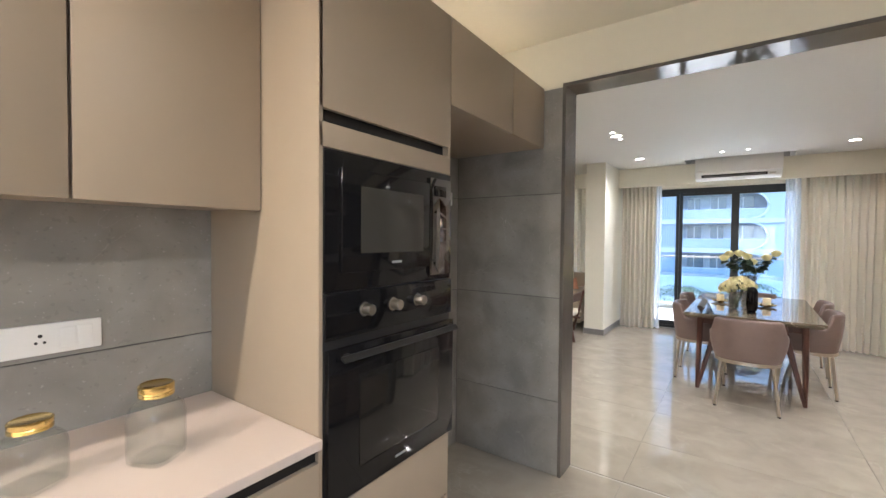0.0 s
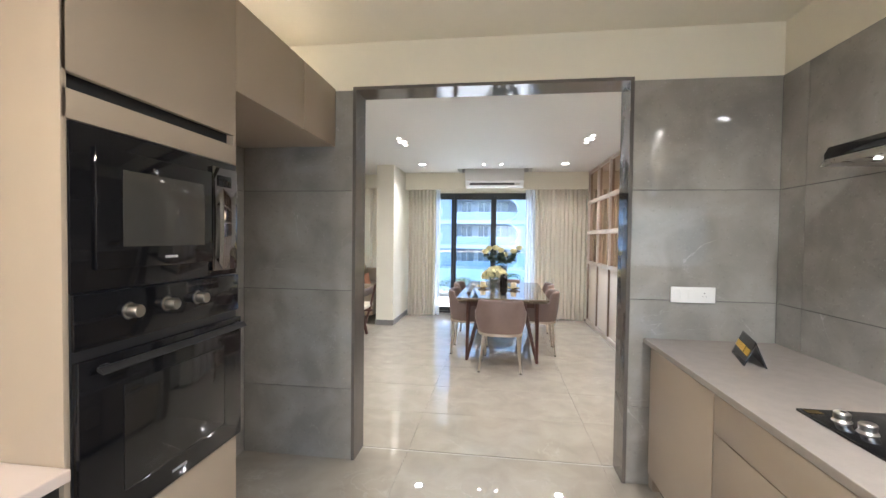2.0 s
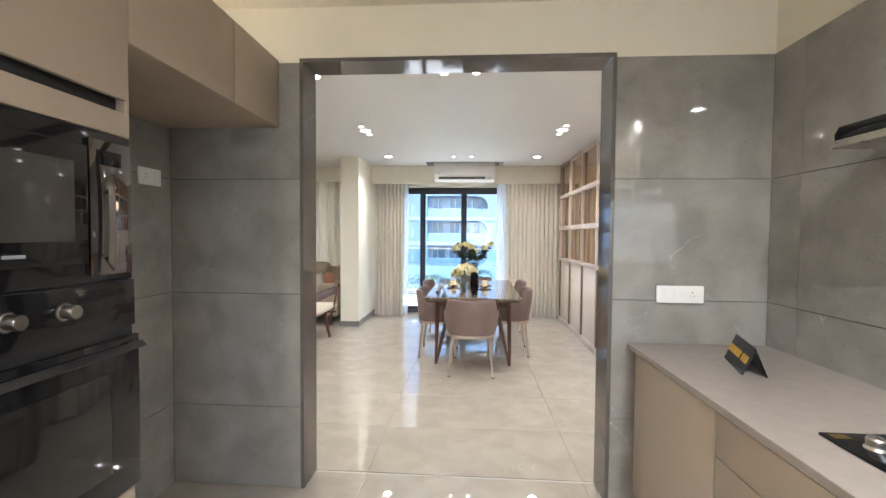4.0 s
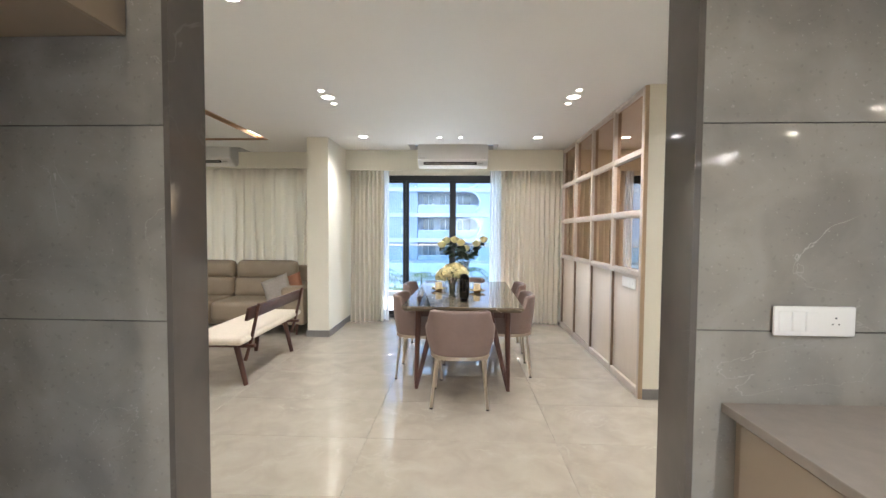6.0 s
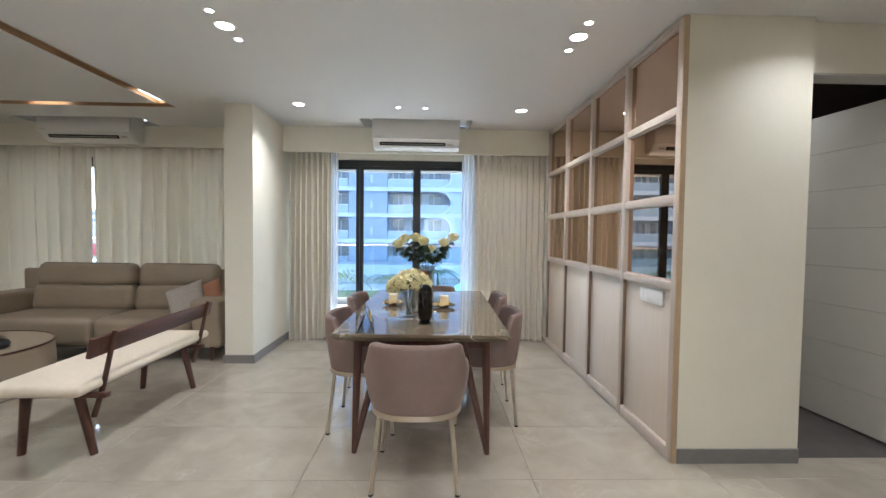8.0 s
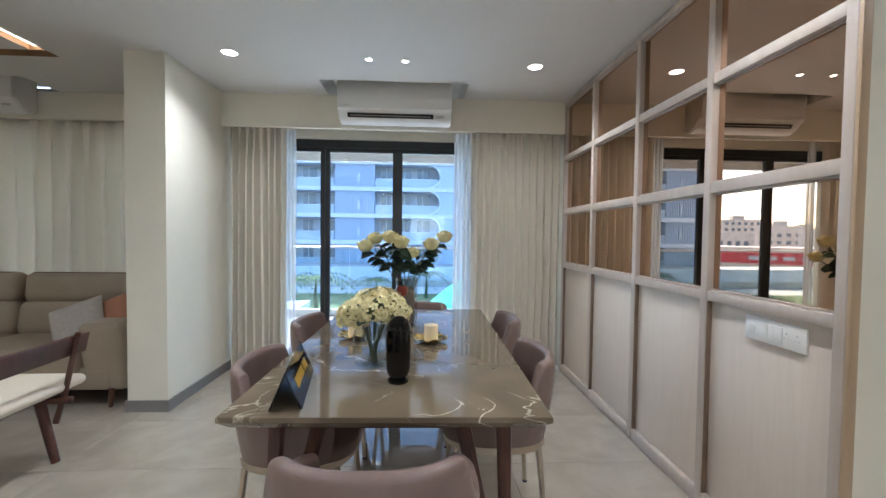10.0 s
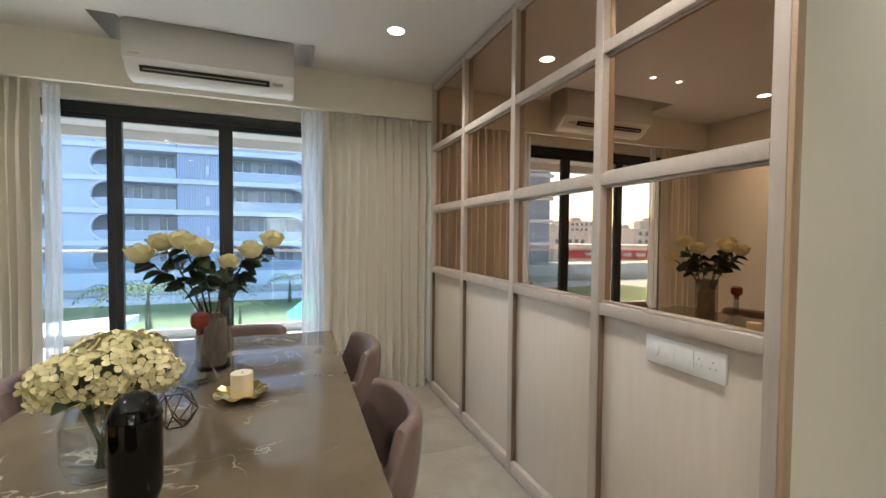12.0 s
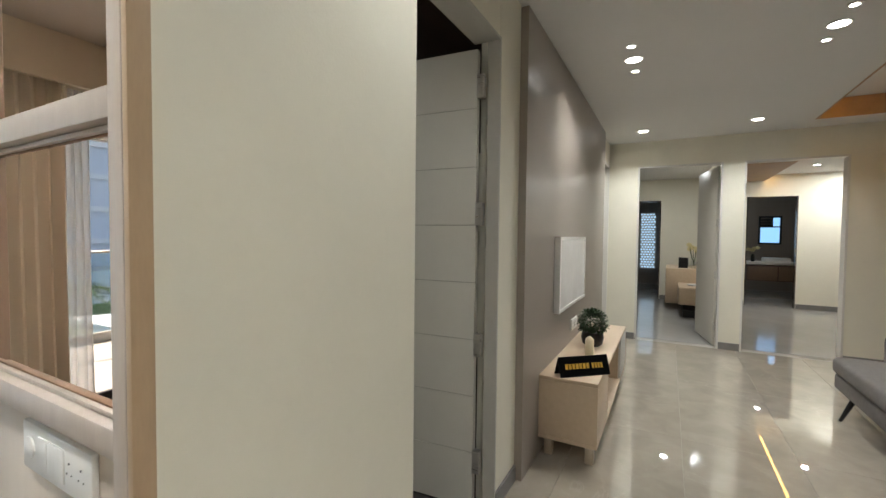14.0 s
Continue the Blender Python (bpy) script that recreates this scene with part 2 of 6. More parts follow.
M_WALNUT = mat("dark_walnut", (0.105, 0.042, 0.028), 0.34, grain=0.5, scale=5, stretch=(9, 9, 1), bump=0.05, bump_scale=60)
M_CREAM = mat("cream_upholstery", (0.70, 0.62, 0.50), 0.75, grain=0.08, scale=30, bump=0.15, bump_scale=400)
M_OAKPANEL = mat("pale_wood_panel", (0.665, 0.58, 0.49), 0.4, second=(0.62, 0.535, 0.445), scale=4, stretch=(10, 10, 0.8), bump=0.05, bump_scale=50)
M_OAKFRAME = mat("pale_wood_frame", (0.535, 0.46, 0.395), 0.4, second=(0.465, 0.395, 0.335), scale=5, stretch=(6, 6, 1), bump=0.05, bump_scale=60)
M_OAK = mat("pale_oak", (0.58, 0.45, 0.31), 0.42, second=(0.53, 0.405, 0.275), scale=3, stretch=(1, 10, 10), bump=0.05, bump_scale=60)
M_MIRROR = mat("bronze_mirror", (0.52, 0.355, 0.24), 0.012, 1.0)
M_TAUPEPANEL = mat("taupe_wall_panel", (0.30, 0.26, 0.22), 0.3, grain=0.1, scale=4, stretch=(12, 12, 0.6), bump=0.03, bump_scale=120)
M_FRAME = mat("charcoal_aluminium", (0.035, 0.038, 0.042), 0.35, 0.3, grain=0.1, scale=20)
M_BADGE = mat("dull_badge", (0.30, 0.30, 0.30), 0.55, grain=0.1)
M_BRONZE = mat("dark_bronze", (0.12, 0.085, 0.055), 0.35, 0.9, grain=0.2, scale=20)
M_GLASS = pane_glass("window_glass")
M_RAILGLASS = pane_glass("rail_glass", (0.88, 0.95, 0.95))
M_CLEAR = pane_glass("clear_glass", (0.955, 0.97, 0.965), 1.5)
M_CURTAIN = cloth("linen_curtain", (0.84, 0.785, 0.68), 0.42)
M_SHEER = cloth("sheer_voile", (0.88, 0.90, 0.92), 0.55, clear=0.25, weave=500)
M_DOOR = mat("off_white_door", (0.66, 0.63, 0.56), 0.4, grain=0.04, scale=4, bump=0.03, bump_scale=120)
M_DARKCEIL = mat("dark_brown_ceiling", (0.055, 0.028, 0.02), 0.45, grain=0.35, scale=4, stretch=(1, 8, 8))
M_DARKFLOOR = mat("dark_bedroom_floor", (0.10, 0.09, 0.085), 0.25, grain=0.2, scale=6)
M_COVE = mat("cove_wood", (0.42, 0.26, 0.14), 0.45, grain=0.25, scale=5, stretch=(1, 1, 1))
M_LIT = glow("lit_lens", (1.0, 0.95, 0.88), 4.0)
M_LITSOFT = glow("lit_strip", (1.0, 0.85, 0.62), 1.4)
M_COVEGLOW = glow("amber_strip", (1.0, 0.55, 0.12), 1.5)
M_PETALY = mat("rose_petal", (0.83, 0.77, 0.46), 0.6, second=(0.77, 0.69, 0.32), scale=20, bump=0.1, bump_scale=120)
M_PETALH = mat("hydrangea_petal", (0.82, 0.74, 0.44), 0.65, second=(0.72, 0.63, 0.30), scale=25, bump=0.1, bump_scale=120)
M_LEAF = mat("dark_leaf", (0.035, 0.06, 0.028), 0.5, grain=0.4, scale=20, bump=0.1, bump_scale=100)
M_BOXWOOD = mat("boxwood_leaf", (0.025, 0.06, 0.018), 0.55, grain=0.5, scale=25)
M_STEM = mat("stem", (0.07, 0.09, 0.035), 0.6, grain=0.3, scale=25)
M_WAX = mat("candle_wax", (0.80, 0.70, 0.50), 0.5, grain=0.05, scale=10)
M_RED = mat("dark_red_stopper", (0.22, 0.04, 0.025), 0.3, grain=0.3, scale=15)
M_CUSHION = mat("grey_cushion", (0.44, 0.40, 0.35), 0.9, grain=0.15, scale=40, bump=0.3, bump_scale=420)
M_RUST = mat("rust_cushion", (0.42, 0.20, 0.12), 0.9, grain=0.15, scale=40, bump=0.3, bump_scale=420)
M_ART = mat("art_print", (0.80, 0.79, 0.77), 0.25, second=(0.68, 0.67, 0.65), scale=4)
M_YELLOW = mat("yellow_print", (0.62, 0.38, 0.05), 0.5, grain=0.1)
M_DARKWOOD = mat("dark_brown_wood", (0.20, 0.13, 0.085), 0.45, grain=0.2, scale=8, stretch=(6, 6, 1))
M_TAN = mat("tan_edge_wood", (0.50, 0.36, 0.225), 0.42, grain=0.15, scale=5, stretch=(6, 6, 1))
M_DARKMIRROR = mat("dark_mirror_glass", (0.20, 0.19, 0.19), 0.03, 1.0)

# ---------------------------------------------------------------- mesh helpers
def bm_box(x0, x1, y0, y1, z0, z1, bev=0.0, seg=2):
    bm = bmesh.new()
    r = bmesh.ops.create_cube(bm, size=1.0)
    for v in r["verts"]:
        v.co = Vector(((x0 + x1) / 2 + v.co.x * (x1 - x0), (y0 + y1) / 2 + v.co.y * (y1 - y0), (z0 + z1) / 2 + v.co.z * (z1 - z0)))
    if bev > 0:
        bmesh.ops.bevel(bm, geom=bm.edges[:], offset=bev, segments=seg, affect="EDGES", profile=0.5)
    return bm


def joined(*bms):
    out = bmesh.new()
    me = bpy.data.meshes.new("t")
    for b in bms:
        b.to_mesh(me)
        out.from_mesh(me)
        b.free()
    bpy.data.meshes.remove(me)
    return out


def moved(bm, m):
    bmesh.ops.transform(bm, matrix=m, verts=bm.verts[:])
    return bm


def bm_lathe(profile, n=32, cx=0.0, cy=0.0, squash=(1, 1)):
    """A solid turned from (radius, height) pairs, low to high."""
    bm = bmesh.new()
    rings = []
    for r, z in profile:
        rings.append([bm.verts.new((cx + max(r, 1e-4) * math.cos(2 * math.pi * i / n) * squash[0], cy + max(r, 1e-4) * math.sin(2 * math.pi * i / n) * squash[1], z)) for i in range(n)])
    for a, b in zip(rings, rings[1:]):
        for i in range(n):
            bm.faces.new((a[i], a[(i + 1) % n], b[(i + 1) % n], b[i]))
    bm.faces.new(rings[0][::-1])
    bm.faces.new(rings[-1])
    return bm


def bm_ring(profile, n=32):
    """A hoop: a closed (radius, height) outline turned round the z axis."""
    bm = bmesh.new()
    rings = [[bm.verts.new((r * math.cos(2 * math.pi * i / n), r * math.sin(2 * math.pi * i / n), z)) for i in range(n)] for r, z in profile]
    for a, b in zip(rings, rings[1:] + rings[:1]):
        for i in range(n):
            bm.faces.new((a[i], a[(i + 1) % n], b[(i + 1) % n], b[i]))
    bmesh.ops.recalc_face_normals(bm, faces=bm.faces[:])
    return bm


def bm_tube(points, r, n=10, r1=None):
    """A round bar along points, its radius going from r to r1."""
    bm = bmesh.new()
    pts = [Vector(p) for p in points]
    rings = []
    for k, p in enumerate(pts):
        d = (pts[min(k + 1, len(pts) - 1)] - pts[max(k - 1, 0)]).normalized()
        side = d.cross(Vector((0, 0, 1)))
        if side.length < 1e-3:
            side = Vector((1, 0, 0))
        side.normalize()
        up = side.cross(d)
        rr = r + ((r1 if r1 is not None else r) - r) * k / max(1, len(pts) - 1)
        rings.append([bm.verts.new(p + rr * (math.cos(2 * math.pi * i / n) * side + math.sin(2 * math.pi * i / n) * up)) for i in range(n)])
    for a, b in zip(rings, rings[1:]):
        for i in range(n):
            bm.faces.new((a[i], a[(i + 1) % n], b[(i + 1) % n], b[i]))
    bm.faces.new(rings[0][::-1])
    bm.faces.new(rings[-1])
    bmesh.ops.recalc_face_normals(bm, faces=bm.faces[:])
    return bm


def bm_prism(outline, axis, a, b):
    """A straight bar with a closed outline, from a to b along an axis ('x', 'y' or 'z')."""
    put = {"x": lambda u, v, w: (w, u, v), "y": lambda u, v, w: (u, w, v), "z": lambda u, v, w: (u, v, w)}[axis]
    bm = bmesh.new()
    lo = [bm.verts.new(put(u, v, a)) for u, v in outline]
    hi = [bm.verts.new(put(u, v, b)) for u, v in outline]
    n = len(outline)
    for i in range(n):
        bm.faces.new((lo[i], lo[(i + 1) % n], hi[(i + 1) % n], hi[i]))
    bm.faces.new(lo[::-1])
    bm.faces.new(hi)
    bmesh.ops.recalc_face_normals(bm, faces=bm.faces[:])
    return bm


def bm_cushion(sx, sy, sz, n=10, power=3.0, puff=0.35):
    """A soft block, round at the edges and full in the middle."""
    bm = bmesh.new()
    bmesh.ops.create_cube(bm, size=2.0)
    bmesh.ops.subdivide_edges(bm, edges=bm.edges[:], cuts=n, use_grid_fill=True)
    for v in bm.verts:
        x, y, z = v.co
        k = (abs(x) ** power + abs(y) ** power + abs(z) ** power) ** (1 / power)
        x, y, z = x / k * 1.0, y / k * 1.0, z / k * 1.0
        m = max(abs(v.co.x), abs(v.co.y), abs(v.co.z))
        x, y, z = x * m, y * m, z * m
        z *= 1 + puff * (1 - x * x) * (1 - y * y)
        v.co = Vector((x * sx / 2, y * sy / 2, z * sz / 2))
    return bm


def smooth(me, on=True):
    me.polygons.foreach_set("use_smooth", [on] * len(me.polygons))


def mesh(name, bm, material, soft=False):
    me = bpy.data.meshes.new(name)
    bm.to_mesh(me)
    bm.free()
    me.materials.append(material)
    if soft:
        smooth(me)
        me.set_sharp_from_angle(angle=radians(40))
    return me


def part(name, bm, material, parent, label="", soft=True):
    """One mesh object under a thing or a part."""
    ob = new(name, mesh(name, bm, material, soft))
    ob.parent = parent
    if label:
        tagged(ob, label)
    return ob


def thing(name, label, category, m=None, group=""):
    ob = new(name)
    ob.empty_display_size = 0.1
    ob.matrix_basis = m or Matrix.Identity(4)
    return tagged(ob, label, category, group)


def single(name, bm, material, label, category, m=None, group="", soft=True):
    """A thing of one mesh."""
    ob = new(name, mesh(name, bm, material, soft))
    ob.matrix_basis = m or Matrix.Identity(4)
    return tagged(ob, label, category, group)


def setting(name, bm, material, label="", category=""):
    ob = new(name, mesh(name, bm, material))
    return tagged(ob, label, category, kind="structure")


def box(*a):
    return bm_box(*a)


# ---------------------------------------------------------------- the large structure
CEIL, KCEIL = 2.61, 2.655
KX0, KX1, KY0, KY1 = -1.86, 1.37, -1.5, 3.062       # kitchen faces
OX0, OX1, OZ = -1.088, 0.555, 2.357                # opening to the dining room
WIN = 8.3                                          # inner face of the window wall
TVY = 5.31                                         # face of the wall with the bedroom door
END = 7.13                                         # face of the hall's end wall

# floor: a bed with tiles laid in rows
floor = setting("floor", box(-7.2, 7.30, -1.6, 8.6, -0.12, -0.004), M_GROUT, "polished beige marble tile floor with fine joints", "floor")

# ceiling of the living side, with recesses for the two coolers and a timber-lined groove
cz0, cz1 = CEIL, CEIL + 0.24
gx0, gx1, gy0, gy1, gw = -6.3, -2.73, 3.83, 7.29, 0.12
ceil = joined(
    box(-7.2, gx0, 3.22, 8.6, cz0, cz1),
    box(gx0, gx1, 3.22, gy0, cz0, cz1), box(gx0, gx1, gy1, 7.72, cz0, cz1),
    box(gx0 + gw, gx1 - gw, gy0 + gw, gy1 - gw, cz0, cz1),
    box(gx0, gx1, gy0, gy0 + gw, cz0 + 0.05, cz1), box(gx0, gx1, gy1 - gw, gy1, cz0 + 0.05, cz1),
    box(gx0, gx0 + gw, gy0 + gw, gy1 - gw, cz0 + 0.05, cz1), box(gx1 - gw, gx1, gy0 + gw, gy1 - gw, cz0 + 0.05, cz1),
    box(gx0, -4.82, 7.72, 8.6, cz0, cz1), box(-3.40, gx1, 7.72, 8.6, cz0, cz1), box(-4.82, -3.40, 7.72, 8.6, cz1 - 0.04, cz1),
    box(gx1, 1.5, 3.22, 7.575, cz0, cz1), box(gx1, -0.90, 7.575, 8.6, cz0, cz1), box(0.36, 1.5, 7.575, 8.6, cz0, cz1), box(-0.90, 0.36, 7.575, 8.6, cz1 - 0.04, cz1),
    box(1.5, END + 0.15, 3.27, TVY + 0.12, cz0, cz1),
    box(1.5, 3.0, -1.6, 3.27, cz0, cz1), box(6.75, END + 0.15, -1.6, 3.27, cz0, cz1), box(3.0, 6.75, -1.6, 0.2, cz0, cz1),
    box(3.0, 6.75, 0.2, 3.27, cz1 - 0.04, cz1),
)
setting("ceiling", ceil, M_CEIL, "white painted false ceiling with recesses", "ceiling")
setting("ceiling_kitchen", box(-2.0, 1.5, -1.65, 3.22, KCEIL, KCEIL + 0.2), M_KWALL, "cream painted kitchen ceiling", "ceiling")
groove = joined(
    box(gx0 + 0.004, gx1 - 0.004, gy1 - gw, gy1 - gw + 0.006, cz0 + 0.001, cz0 + 0.05), box(gx0 + 0.004, gx1 - 0.004, gy1 - 0.006, gy1 - 0.001, cz0 + 0.001, cz0 + 0.05),
    box(gx1 - gw, gx1 - gw + 0.006, gy0 + gw, gy1 - gw, cz0 + 0.001, cz0 + 0.05), box(gx1 - 0.006, gx1 - 0.001, gy0 + 0.004, gy1 - gw, cz0 + 0.001, cz0 + 0.05),
    box(gx0 + 0.004, gx1 - 0.01, gy1 - gw + 0.008, gy1 - 0.008, cz0 + 0.042, cz0 + 0.048), box(gx1 - gw + 0.008, gx1 - 0.008, gy0 + 0.004, gy1 - gw, cz0 + 0.042, cz0 + 0.048),
    box(gx0 + 0.004, gx0 + gw - 0.004, gy0 + 0.004, gy1 - gw, cz0 + 0.042, cz0 + 0.048), box(gx0 + 0.1, gx1 - gw, gy0 + 0.004, gy0 + gw - 0.004, cz0 + 0.042, cz0 + 0.048))
setting("trim_ceiling_groove", groove, M_COVE, "timber lining of the ceiling groove", "trim")
setting("trim_hall_cove", joined(box(3.0, 6.748, 3.25, 3.266, cz0 + 0.002, cz1 - 0.045), box(6.734, 6.748, 0.2, 3.25, cz0 + 0.002, cz1 - 0.045)), M_COVE, "timber lining of the hall cove", "trim")

# kitchen walls
setting("wall_kitchen_west", box(-2.0, KX0, -1.65, 3.22, 0, KCEIL), M_KWALL, "cream painted kitchen wall", "wall")
setting("wall_kitchen_east", box(KX1, 1.5, -1.65, 3.22, 0, KCEIL), M_KWALL, "cream painted kitchen wall", "wall")
setting("wall_kitchen_north", joined(box(KX0, OX0 - 0.02, KY1, 3.22, 0, KCEIL), box(OX1 + 0.02, KX1, KY1, 3.22, 0, KCEIL), box(OX0 - 0.02, OX1 + 0.02, KY1, 3.22, OZ + 0.02, KCEIL)), M_KWALL, "cream wall with a wide cased opening", "wall")
setting("wall_kitchen_south", joined(box(KX0, -0.45, -1.65, KY0, 0, KCEIL), box(0.85, KX1, -1.65, KY0, 0, KCEIL), box(-0.45, 0.85, -1.65, KY0, 0, 0.95), box(-0.45, 0.85, -1.65, KY0, 2.05, KCEIL)), M_KWALL, "cream wall with a window", "wall")
setting("trim_opening", joined(box(OX0 - 0.02, OX0, 3.046, 3.235, 0, OZ), box(OX1, OX1 + 0.02, 3.046, 3.235, 0, OZ), box(OX0 - 0.02, OX1 + 0.02, 3.046, 3.235, OZ, OZ + 0.02)), M_JAMB, "polished grey stone lining of the opening", "trim")

# walls of the living and dining side
setting("wall_south_living", box(-7.2, -2.0, 3.14, 3.22, 0, CEIL), M_WALL, "cream painted wall", "wall")
setting("wall_west", box(-7.2, -7.06, 3.22, 8.6, 0, CEIL), M_WALL, "cream painted wall", "wall")
setting("wall_north", joined(
    box(-7.06, -5.7, WIN, 8.6, 0, CEIL), box(-2.4, -1.79, WIN, 8.6, 0, CEIL), box(1.22, 1.5, WIN, 8.6, 0, CEIL),
    box(-5.7, -2.4, WIN, 8.6, 2.27, CEIL), box(-1.79, 1.22, WIN, 8.6, 2.285, CEIL), box(-5.7, -2.4, WIN, 8.6, 0, 0.12)), M_WALL, "cream outer wall with two wide windows", "wall")
setting("wall_pillar", box(-2.162, -1.878, 7.12, WIN, 0, CEIL), M_WALL, "cream plastered pillar between living and dining", "wall")
setting("wall_beam_dining", box(-1.878, 1.34, 7.965, 8.005, 2.305, CEIL), M_WALL, "cream curtain pelmet under the ceiling", "beam")
setting("wall_beam_living", box(-7.06, -2.172, 8.10, 8.16, 2.36, CEIL), M_WALL, "cream curtain pelmet under the ceiling", "beam")
DX0, DX1, DZ = 2.115, 2.94, 2.315                    # bedroom door
setting("wall_bedroom", joined(box(1.394, DX0, 5.258, TVY + 0.12, 0, CEIL), box(1.378, 1.394, 5.258, 5.262, 0, CEIL), box(DX1 + 0.008, 6.52, TVY, TVY + 0.06, 0, CEIL), box(DX1 + 0.06, 6.52, TVY + 0.06, TVY + 0.12, 0, CEIL), box(DX0, DX1 + 0.008, TVY + 0.002, TVY + 0.12, DZ, CEIL), box(6.52, 7.1, TVY, TVY + 0.12, DZ, CEIL), box(7.1, END, TVY, TVY + 0.12, 0, CEIL)), M_WALL, "cream painted wall with a bedroom door", "wall")
HD = ((4.015, 4.955), (2.865, 3.80))
setting("wall_end", joined(box(END, END + 0.12, HD[0][1], 6.2, 0, CEIL), box(END, END + 0.12, HD[1][1], HD[0][0], 0, CEIL), box(END, END + 0.12, -1.6, HD[1][0], 0, CEIL), box(END, END + 0.12, HD[0][0], HD[0][1], 2.285, CEIL), box(END, END + 0.12, HD[1][0], HD[1][1], 2.285, CEIL)), M_WALL, "cream end wall with two doorways", "wall")
setting("wall_hall_south", box(1.5, END, -1.72, -1.6, 0, CEIL), M_WALL, "cream painted wall", "wall")
setting("wall_partition_core", box(1.393, 1.53, TVY + 0.12, WIN, 0, CEIL), M_WALL, "cream painted side of the partition", "wall")

# skirting
bs = []
for x0, x1, y0, y1 in ((-2.174, -1.866, 7.108, 7.12), (-1.878, -1.866, 7.12, WIN), (1.378, DX0, 5.246, 5.258), (DX1 + 0.012, 3.25, TVY - 0.012, TVY), (7.1, END, TVY - 0.012, TVY), (END - 0.012, END, HD[0][1], TVY - 0.012), (END - 0.012, END, HD[1][1], HD[0][0]), (END - 0.012, END, -1.6, HD[1][0]), (6.34, 6.5, TVY - 0.012, TVY), (-7.06, -2.0, 3.22, 3.272)):
    bs.append(box(x0, x1, y0, y1, 0, 0.085))
setting("baseboard", joined(*bs), M_BASE, "dark grey stone skirting", "skirting")

# bedroom behind the open door
setting("floor_bedroom", box(1.53, 6.5, TVY + 0.12, 8.6, -0.1, 0.0), M_DARKFLOOR, "dark bedroom floor", "floor")
setting("floor_door_sill", box(DX0, DX1, TVY, TVY + 0.12, -0.1, 0.001), M_DARKFLOOR, "dark stone threshold", "floor")
setting("ceiling_bedroom", box(1.53, 6.5, TVY + 0.12, 8.6, 2.5, 2.6), M_DARKCEIL, "dark brown timber bedroom ceiling", "ceiling")
setting("wall_bedroom_north", box(1.53, 6.5, 8.48, 8.6, 0, 2.5), M_WALL, "cream painted wall", "wall")
setting("wall_bedroom_east", box(6.4, 6.5, TVY + 0.12, 8.48, 0, 2.5), M_WALL, "cream painted wall", "wall")

# rooms behind the end wall
setting("floor_rooms", box(END + 0.15, 14.6, -0.2, 6.2, -0.1, -0.002), mat("grey_room_tile", (0.40, 0.39, 0.37), 0.1, grain=0.15, scale=2), "polished grey tile floor", "floor")
setting("ceiling_rooms", box(END + 0.02, 14.6, -0.2, 6.2, 2.62, 2.8), M_CEIL, "white painted ceiling", "ceiling")
RX = 11.4                                          # face of the far wall of these rooms
setting("wall_rooms_between", box(END + 0.12, RX, 3.84, 3.94, 0, 2.62), M_WALL, "cream painted wall", "wall")
setting("wall_rooms_far", joined(box(RX, RX + 0.12, 3.2, 4.74, 0, 2.62), box(RX, RX + 0.12, -0.2, 2.39, 0, 2.62), box(RX, RX + 0.12, 5.42, 6.2, 0, 2.62), box(RX, RX + 0.12, 4.74, 5.42, 2.16, 2.62), box(RX, RX + 0.12, 2.39, 3.2, 2.19, 2.62)), M_WALL, "cream wall with two bathroom doorways", "wall")
setting("trim_bath_doors", joined(*[box(RX - 0.006, RX + 0.126, y0, y1, z0, z1) for y0, y1, z0, z1 in ((2.39, 2.405, 0, 2.175), (3.185, 3.2, 0, 2.175), (2.39, 3.2, 2.175, 2.19), (4.74, 4.755, 0, 2.145), (5.405, 5.42, 0, 2.145), (4.74, 5.42, 2.145, 2.16))]), M_JAMB, "grey stone linings of the bathroom doorways", "trim")
setting("wall_rooms_side", joined(box(END + 0.12, 14.6, 6.1, 6.2, 0, 2.62), box(END + 0.12, 14.6, -0.3, -0.2, 0, 2.62), box(14.5, 14.6, -0.2, 3.76, 0, 2.62), box(14.5, 14.6, 3.76, 6.1, 0, 2.62), box(RX + 0.12, 14.5, 3.76, 3.86, 0, 2.62)), M_TAUPEPANEL, "grey-brown bathroom wall", "wall")
setting("baseboard_rooms", joined(box(RX - 0.012, RX, -0.2, 2.38, 0, 0.09), box(RX - 0.012, RX, 3.21, 4.73, 0, 0.09)), M_BASE, "dark grey skirting", "skirting")

